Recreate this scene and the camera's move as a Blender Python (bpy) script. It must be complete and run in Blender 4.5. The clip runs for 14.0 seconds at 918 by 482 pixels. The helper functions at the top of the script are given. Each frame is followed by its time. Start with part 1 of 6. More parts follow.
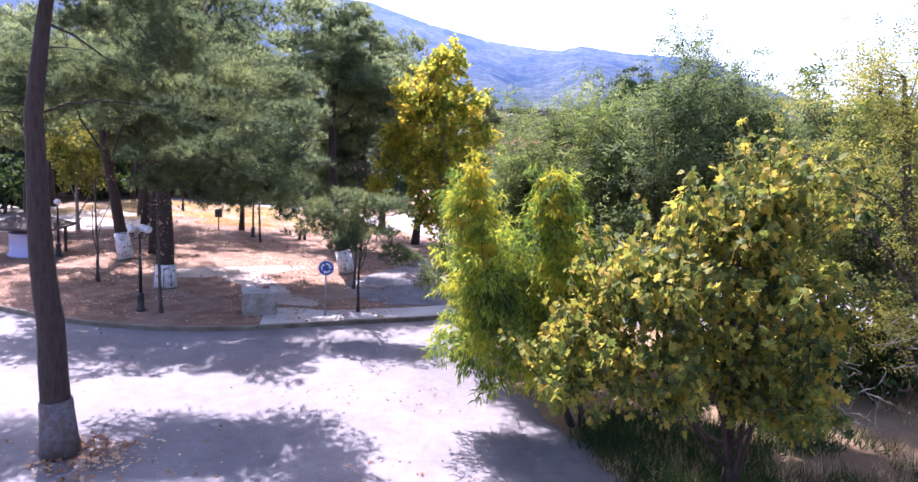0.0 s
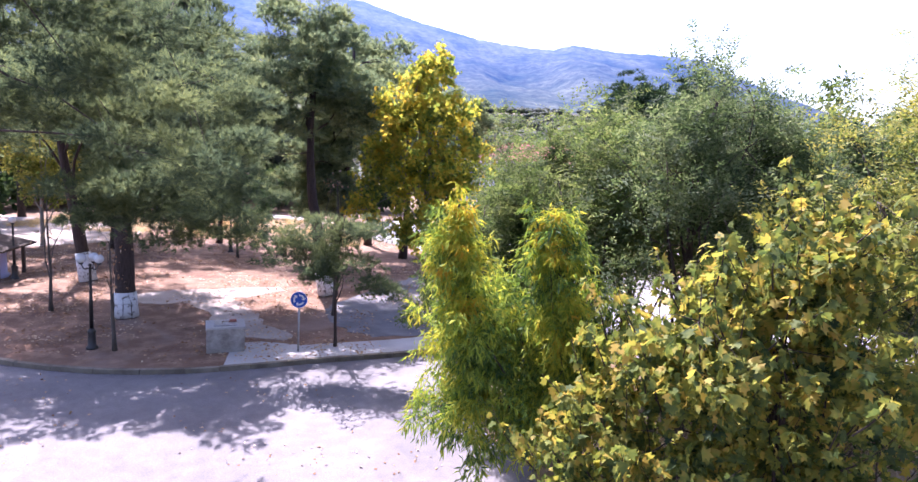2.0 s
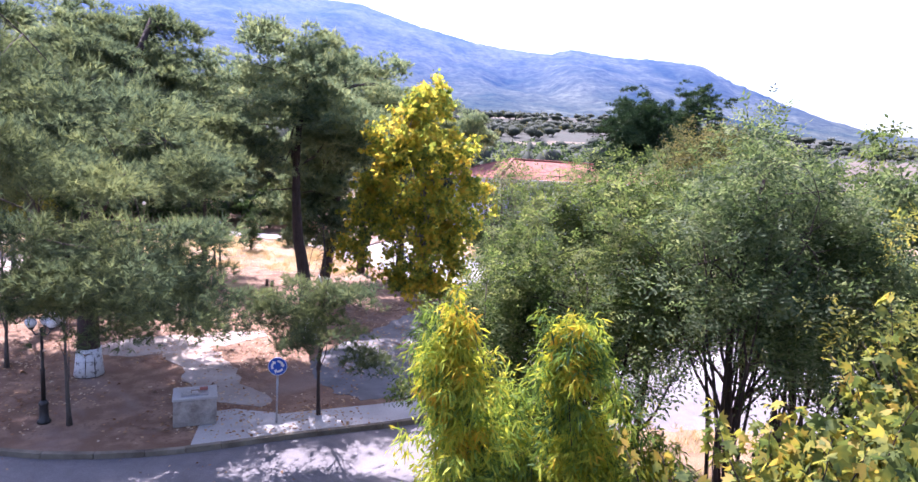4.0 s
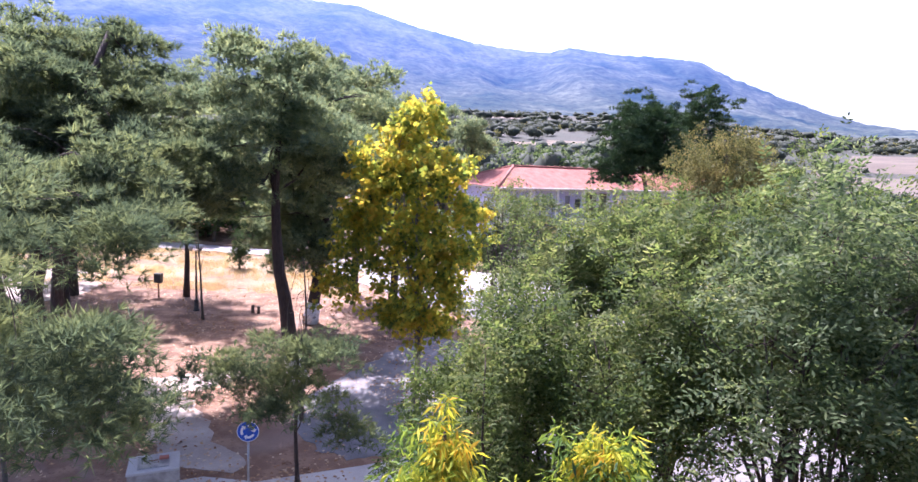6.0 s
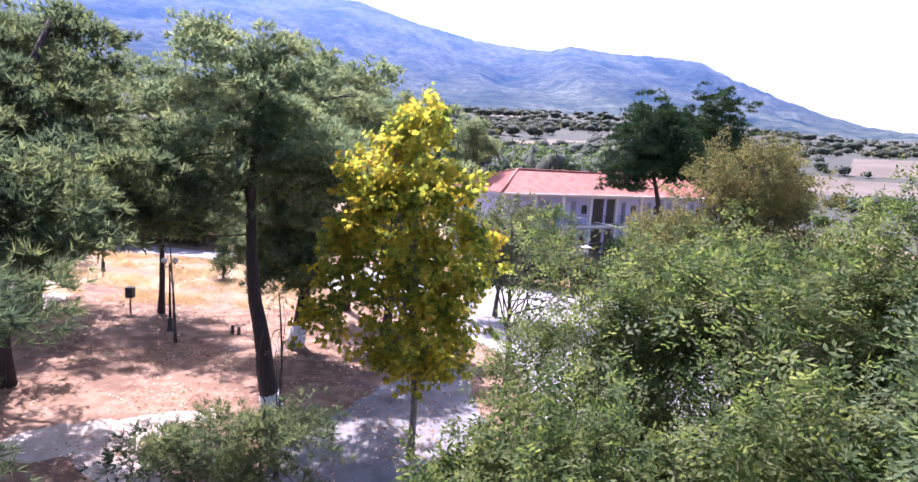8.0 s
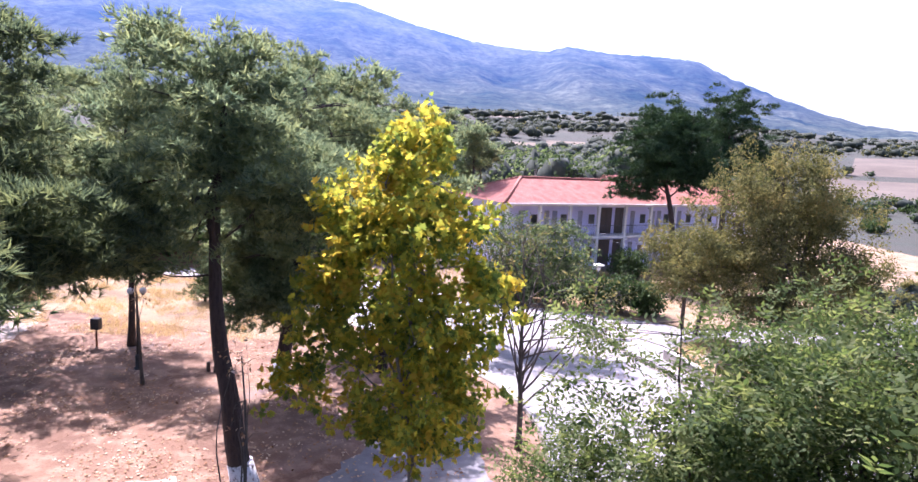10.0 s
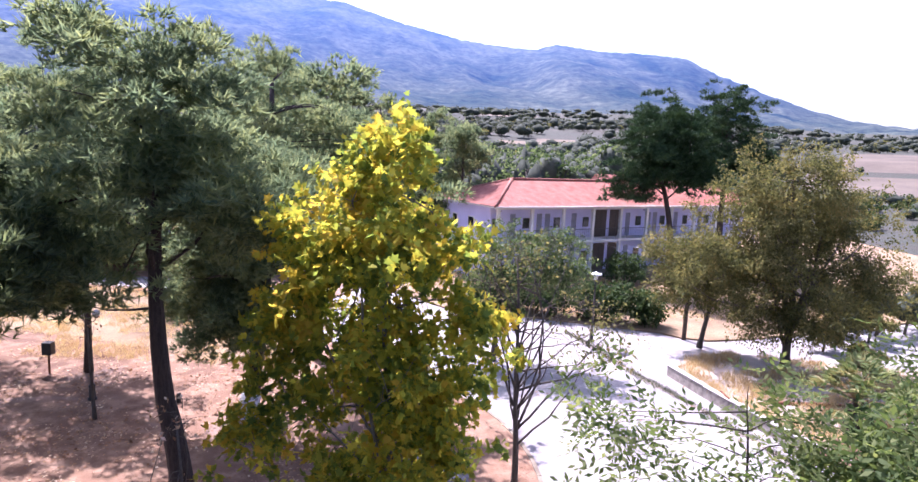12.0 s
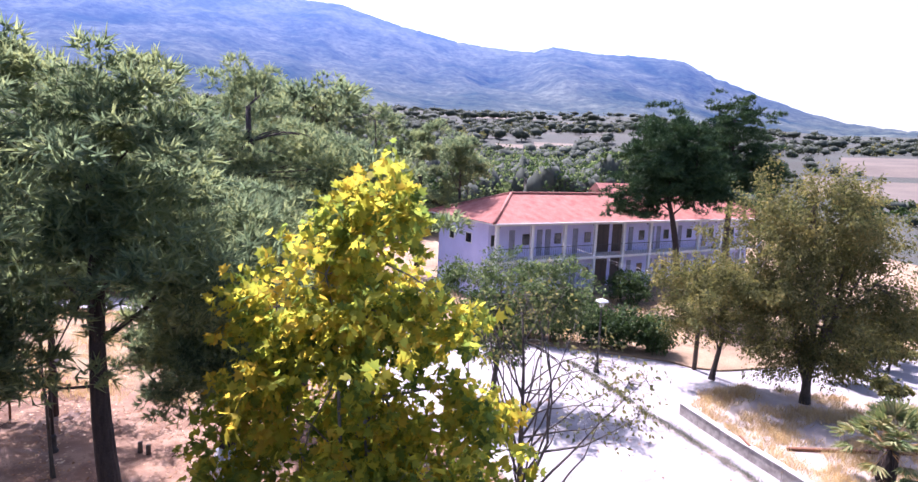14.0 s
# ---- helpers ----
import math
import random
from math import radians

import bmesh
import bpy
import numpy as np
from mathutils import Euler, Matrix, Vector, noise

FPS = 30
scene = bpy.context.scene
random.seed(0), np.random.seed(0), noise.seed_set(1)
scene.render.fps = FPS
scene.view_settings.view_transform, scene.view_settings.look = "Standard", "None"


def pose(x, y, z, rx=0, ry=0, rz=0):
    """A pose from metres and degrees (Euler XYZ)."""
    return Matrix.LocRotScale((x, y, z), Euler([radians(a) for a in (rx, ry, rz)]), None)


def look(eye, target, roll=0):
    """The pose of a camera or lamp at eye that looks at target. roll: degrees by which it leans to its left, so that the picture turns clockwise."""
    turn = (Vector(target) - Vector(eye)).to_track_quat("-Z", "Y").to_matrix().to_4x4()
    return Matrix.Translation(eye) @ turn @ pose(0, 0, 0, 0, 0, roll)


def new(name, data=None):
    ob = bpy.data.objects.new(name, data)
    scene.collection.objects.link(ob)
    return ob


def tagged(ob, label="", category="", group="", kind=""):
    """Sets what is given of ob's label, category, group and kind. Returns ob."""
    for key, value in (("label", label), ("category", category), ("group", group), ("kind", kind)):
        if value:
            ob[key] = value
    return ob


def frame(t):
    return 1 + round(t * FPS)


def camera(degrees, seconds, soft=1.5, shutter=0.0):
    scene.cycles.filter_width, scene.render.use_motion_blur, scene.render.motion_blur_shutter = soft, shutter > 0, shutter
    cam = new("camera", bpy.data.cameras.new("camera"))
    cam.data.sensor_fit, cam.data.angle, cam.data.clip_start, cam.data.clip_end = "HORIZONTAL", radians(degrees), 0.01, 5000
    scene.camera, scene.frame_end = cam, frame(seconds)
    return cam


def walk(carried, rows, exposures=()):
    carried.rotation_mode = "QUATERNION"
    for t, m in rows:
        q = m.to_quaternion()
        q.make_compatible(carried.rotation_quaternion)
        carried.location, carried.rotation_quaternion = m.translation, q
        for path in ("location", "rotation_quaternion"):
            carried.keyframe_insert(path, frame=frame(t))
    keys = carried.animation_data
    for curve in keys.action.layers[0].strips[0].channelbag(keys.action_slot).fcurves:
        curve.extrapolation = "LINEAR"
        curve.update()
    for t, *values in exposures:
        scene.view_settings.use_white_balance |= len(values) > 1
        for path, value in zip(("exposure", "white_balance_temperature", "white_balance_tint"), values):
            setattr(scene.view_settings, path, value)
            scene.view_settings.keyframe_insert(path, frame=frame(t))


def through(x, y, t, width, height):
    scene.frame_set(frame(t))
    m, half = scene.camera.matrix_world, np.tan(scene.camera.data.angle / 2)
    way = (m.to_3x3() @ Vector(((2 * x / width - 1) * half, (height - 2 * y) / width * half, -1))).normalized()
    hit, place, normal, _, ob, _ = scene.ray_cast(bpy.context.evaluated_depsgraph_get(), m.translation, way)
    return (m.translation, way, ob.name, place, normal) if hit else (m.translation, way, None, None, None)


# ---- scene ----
cam = camera(74.3, 14.0)
EXPOSURE = 1.84
PATH = [
    (0, (0.443, 0.165, 6.149), (0.387, 2.145, 5.869), 3.4),
    (0.5, (0.47, 0.734, 6.166), (0.422, 2.713, 5.881), 3.3),
    (1, (0.497, 1.213, 6.326), (0.483, 3.194, 6.051), 3.3),
    (1.5, (0.535, 1.807, 6.564), (0.511, 3.787, 6.278), 3.4),
    (2, (0.522, 2.275, 6.833), (0.49, 4.255, 6.551), 3.4),
    (2.5, (0.497, 2.829, 7.141), (0.475, 4.808, 6.854), 3.7),
    (3, (0.484, 3.436, 7.621), (0.448, 5.416, 7.343), 3.8),
    (3.5, (0.448, 3.893, 7.751), (0.407, 5.872, 7.468), 3.7),
    (4, (0.371, 4.481, 8.196), (0.348, 6.462, 7.925), 3.7),
    (6.5, (0.455, 7.633, 9.061), (0.426, 9.614, 8.789), 2.7),
    (7, (0.344, 8.443, 9.178), (0.329, 10.424, 8.903), 3.4),
    (7.5, (0.266, 9.224, 9.24), (0.251, 11.205, 8.971), 3.4),
    (8, (0.138, 10.107, 9.451), (0.118, 12.087, 9.171), 3.5),
    (10.5, (-0.105, 14.121, 10.077), (-0.12, 16.102, 9.804), 3.0),
    (11, (0.008, 14.761, 10.124), (0.0, 16.743, 9.855), 2.8),
    (11.5, (-0.064, 15.256, 10.219), (-0.04, 17.238, 9.95), 2.8),
    (12, (0.007, 15.807, 10.28), (0.02, 17.787, 10.001), 2.6),
    (12.5, (-0.073, 16.353, 10.591), (-0.059, 18.334, 10.321), 2.8),
    (13, (0.083, 16.946, 10.843), (0.094, 18.926, 10.565), 2.7),
    (13.5, (0.031, 17.488, 11.149), (0.055, 19.47, 10.878), 2.7),
    (14, (-0.034, 18.022, 11.217), (-0.012, 20.003, 10.945), 2.6),
]
walk(cam, [(t, look(eye, target, roll)) for t, eye, target, roll in PATH],
     exposures=[(0.0, EXPOSURE + 0.06, 5750, 36), (4.0, EXPOSURE + 0.06, 5750, 36), (6.5, EXPOSURE, 5750, 36), (10.5, EXPOSURE - 0.13, 5750, 36), (14.0, EXPOSURE - 0.2, 5750, 36)])

# ---- light ----
SUN_ELEVATION, SUN_BEARING = radians(57), radians(-31)
sun_way = Vector((math.sin(SUN_BEARING) * math.cos(SUN_ELEVATION), math.cos(SUN_BEARING) * math.cos(SUN_ELEVATION), math.sin(SUN_ELEVATION)))
sun_data = bpy.data.lights.new("sun", "SUN")
sun_data.energy, sun_data.angle, sun_data.color = 5.0, radians(0.5), (1.0, 0.95, 0.87)
new("sun", sun_data).matrix_world = look(sun_way * 200, (0, 0, 0))

world = bpy.data.worlds.new("sky")
scene.world = world
world.use_nodes = True
wn = world.node_tree
sky = wn.nodes.new("ShaderNodeTexSky")
sky.sky_type, sky.sun_disc = "NISHITA", False
sky.sun_elevation, sky.sun_rotation = SUN_ELEVATION, SUN_BEARING
sky.air_density, sky.dust_density, sky.ozone_density = 1.1, 2.4, 1.0
wn.links.new(sky.outputs[0], wn.nodes["Background"].inputs[0])
wn.nodes["Background"].inputs[1].default_value = 0.105


# ---- materials ----
class Nodes:
    """A short way to write a node tree."""

    def __init__(self, name):
        self.mat = bpy.data.materials.new(name)
        self.mat.use_nodes = True
        self.tree = self.mat.node_tree
        self.tree.nodes.clear()
        self.out = self.tree.nodes.new("ShaderNodeOutputMaterial")

    def add(self, kind, inputs=(), operation="", feature="", blend=""):
        node = self.tree.nodes.new("ShaderNode" + kind)
        if operation:
            node.operation = operation
        if feature:
            node.feature = feature
        if blend:
            node.data_type, node.blend_type = "RGBA", blend
        for key, value in dict(inputs).items():
            self.put(node.inputs[key], value)
        return node

    def put(self, socket, value):
        if isinstance(value, bpy.types.NodeSocket):
            self.tree.links.new(value, socket)
        else:
            socket.default_value = value

    def place(self):
        return self.add("NewGeometry").outputs["Position"]

    def noise(self, scale, detail=4.0, rough=0.55, where=None, warp=0.0):
        return self.add("TexNoise", {"Vector": where or self.place(), "Scale": scale, "Detail": detail, "Roughness": rough, "Distortion": warp}).outputs["Fac"]

    def ramp(self, fac, *stops):
        node = self.add("ValToRGB", {"Fac": fac})
        ramp = node.color_ramp
        while len(ramp.elements) < len(stops):
            ramp.elements.new(0.5)
        for e, (at, colour) in zip(ramp.elements, stops):
            e.position, e.color = at, (*colour, 1) if not isinstance(colour, float) else (colour, colour, colour, 1)
        return node.outputs["Color"]

    def mix(self, fac, a, b, how="MIX"):
        node = self.add("Mix", blend=how)
        self.put(node.inputs[0], fac)
        for socket, value in ((node.inputs[6], a), (node.inputs[7], b)):
            self.put(socket, (*value, 1) if isinstance(value, tuple) else value)
        return node.outputs[2]

    def bump(self, height, strength=0.5, distance=0.02):
        return self.add("Bump", {"Height": height, "Strength": strength, "Distance": distance}).outputs["Normal"]

    def surface(self, colour, rough=0.8, normal=None, metal=0.0, **more):
        values = {"Base Color": (*colour, 1) if isinstance(colour, tuple) else colour, "Roughness": rough, "Metallic": metal}
        if normal is not None:
            values["Normal"] = normal
        values.update(more)
        shader = self.add("BsdfPrincipled", values)
        self.tree.links.new(shader.outputs[0], self.out.inputs[0])
        return self.mat


def plain(name, dark, light, scale=3.0, rough=0.8, bump=0.3, metal=0.0, fine=40.0):
    """A mottled surface: broad stains, fine grain and relief."""
    n = Nodes(name)
    broad = n.ramp(n.noise(scale, 5, 0.6), (0.32, dark), (0.68, light))
    grain = n.ramp(n.noise(fine, 3, 0.6), (0.25, 0.78), (0.75, 1.0))
    return n.surface(n.mix(1.0, broad, grain, "MULTIPLY"), rough, n.bump(n.noise(fine * 0.7, 4), bump, 0.02), metal)


def leaves(name, tints, patch=0.6, shine=0.35, through=0.4, warm=0.4):
    """Leaves that let light through; each leaf has its own tint, and patches of the crown lean to the later tints."""
    n = Nodes(name)
    own = n.add("NewGeometry").outputs["Random Per Island"]
    broad = n.noise(patch * 1.5, 3, 0.6)
    mixed = n.add("Math", {0: n.add("Math", {0: own, 1: 0.34}, operation="MULTIPLY").outputs[0], 1: n.add("Math", {0: broad, 1: 1.15}, operation="MULTIPLY").outputs[0]}, operation="ADD").outputs[0]
    step = 0.5 / max(1, len(tints) - 1)
    colour = n.ramp(mixed, *((0.46 + step * k, c) for k, c in enumerate(tints)))
    lit = n.add("BsdfPrincipled", {"Base Color": colour, "Roughness": 0.62, "Specular IOR Level": shine * 0.4})
    glow = n.add("BsdfTranslucent", {"Color": n.mix(warm, colour, n.mix(1.0, colour, (1.5, 1.35, 0.5), "MULTIPLY"))})
    both = n.add("MixShader", {0: through, 1: lit.outputs[0], 2: glow.outputs[0]})
    n.tree.links.new(both.outputs[0], n.out.inputs[0])
    return n.mat


def asphalt(name, *tones):
    n = Nodes(name)
    broad = n.ramp(n.noise(0.35, 6, 0.65, warp=0.6), (0.3, tones[0]), (0.55, tones[1]), (0.75, tones[2]))
    grain = n.ramp(n.noise(26, 5, 0.8), (0.3, 0.55), (0.7, 1.12))
    colour = n.mix(1.0, broad, grain, "MULTIPLY")
    worn = n.ramp(n.noise(2.2, 5, 0.7, warp=0.5), (0.35, 0.82), (0.65, 1.06))
    colour = n.mix(1.0, colour, worn, "MULTIPLY")
    wander = n.add("VectorMath", {0: n.place(), 1: n.add("TexNoise", {"Vector": n.place(), "Scale": 0.8, "Detail": 6.0}).outputs["Color"]}, operation="ADD").outputs[0]
    crack = n.add("TexVoronoi", {"Vector": wander, "Scale": 0.14}, feature="DISTANCE_TO_EDGE").outputs["Distance"]
    colour = n.mix(n.ramp(crack, (0.0, 0.35), (0.006, 0.0)), colour, (0.12, 0.115, 0.11))
    return n.surface(colour, 0.85, n.bump(n.noise(45, 4, 0.7), 0.5, 0.01))


def earth():
    n = Nodes("leaf_strewn_earth")
    broad = n.ramp(n.noise(0.22, 6, 0.6, warp=0.8), (0.3, (0.108, 0.056, 0.034)), (0.5, (0.17, 0.093, 0.055)), (0.72, (0.225, 0.137, 0.088)))
    fleck = n.ramp(n.add("TexVoronoi", {"Vector": n.place(), "Scale": 7.0}).outputs["Distance"], (0.1, (0.08, 0.036, 0.02)), (0.32, (0.3, 0.19, 0.125)))
    colour = n.mix(n.ramp(n.noise(1.6, 4), (0.45, 0.0), (0.62, 0.7)), broad, fleck)
    pale = n.ramp(n.noise(0.16, 4, 0.6, warp=1.0), (0.58, 0.0), (0.68, 0.7))
    colour = n.mix(pale, colour, (0.23, 0.165, 0.135))
    return n.surface(colour, 0.95, n.bump(n.noise(9, 6, 0.7), 0.8, 0.05))


def dry_grass():
    n = Nodes("dry_grass_ground")
    broad = n.ramp(n.noise(0.3, 6, 0.65, warp=0.5), (0.3, (0.16, 0.1, 0.058)), (0.5, (0.28, 0.19, 0.108)), (0.7, (0.38, 0.275, 0.165)))
    grain = n.ramp(n.noise(22, 5, 0.7), (0.3, 0.6), (0.7, 1.1))
    return n.surface(n.mix(1.0, broad, grain, "MULTIPLY"), 0.95, n.bump(n.noise(18, 5, 0.7), 0.9, 0.06))


def plain_ground():
    """Fields out to the hills: tan stubble, brown earth and scrub green."""
    n = Nodes("far_fields")
    plots = n.add("TexVoronoi", {"Vector": n.place(), "Scale": 0.009}).outputs["Color"]
    sep = n.add("SeparateColor", {0: plots}).outputs[0]
    base = n.ramp(sep, (0.0, (0.028, 0.031, 0.021)), (0.35, (0.04, 0.037, 0.025)), (0.6, (0.027, 0.032, 0.021)), (0.85, (0.05, 0.044, 0.03)))
    tuft = n.ramp(n.noise(0.05, 6, 0.7), (0.4, 0.0), (0.56, 0.85))
    colour = n.mix(tuft, base, (0.03, 0.038, 0.024))
    grain = n.ramp(n.noise(2.0, 6, 0.7), (0.3, 0.75), (0.7, 1.1))
    return n.surface(n.mix(1.0, colour, grain, "MULTIPLY"), 0.95, n.bump(n.noise(1.5, 6, 0.7), 0.6, 0.2))


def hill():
    """Wooded slopes with haze painted as blue glow, stronger upwards and leftwards."""
    n = Nodes("wooded_slope_haze_glow")
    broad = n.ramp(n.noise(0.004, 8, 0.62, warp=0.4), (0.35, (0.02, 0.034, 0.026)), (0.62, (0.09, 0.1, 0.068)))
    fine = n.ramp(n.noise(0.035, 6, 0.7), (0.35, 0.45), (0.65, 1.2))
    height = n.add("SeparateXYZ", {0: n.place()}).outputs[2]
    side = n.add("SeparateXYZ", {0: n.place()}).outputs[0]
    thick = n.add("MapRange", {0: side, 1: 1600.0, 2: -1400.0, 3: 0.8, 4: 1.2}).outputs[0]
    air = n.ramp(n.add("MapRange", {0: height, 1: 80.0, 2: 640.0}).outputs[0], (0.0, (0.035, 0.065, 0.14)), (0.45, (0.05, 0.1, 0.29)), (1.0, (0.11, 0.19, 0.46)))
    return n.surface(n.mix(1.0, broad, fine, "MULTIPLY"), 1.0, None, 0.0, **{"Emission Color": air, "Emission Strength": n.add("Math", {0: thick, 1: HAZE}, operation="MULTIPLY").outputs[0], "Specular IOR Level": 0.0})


def bark(name, dark, light):
    n = Nodes(name)
    stretch = n.add("Mapping", {"Vector": n.place(), "Scale": (1.0, 1.0, 0.22)}).outputs[0]
    plates = n.add("TexVoronoi", {"Vector": stretch, "Scale": 16.0}).outputs["Distance"]
    colour = n.mix(n.noise(5, 4), n.ramp(plates, (0.1, dark), (0.6, light)), n.ramp(n.noise(30, 4), (0.3, dark), (0.7, light)))
    return n.surface(colour, 0.95, n.bump(plates, 1.0, 0.03))


def limewash(name, bare, paint):
    n = Nodes(name)
    flake = n.ramp(n.noise(7, 5, 0.7), (bare, 0.0), (bare + 0.12, 1.0))
    return n.surface(n.mix(flake, (0.1, 0.075, 0.062), paint), 0.9, n.bump(n.noise(20, 4), 0.5, 0.02))


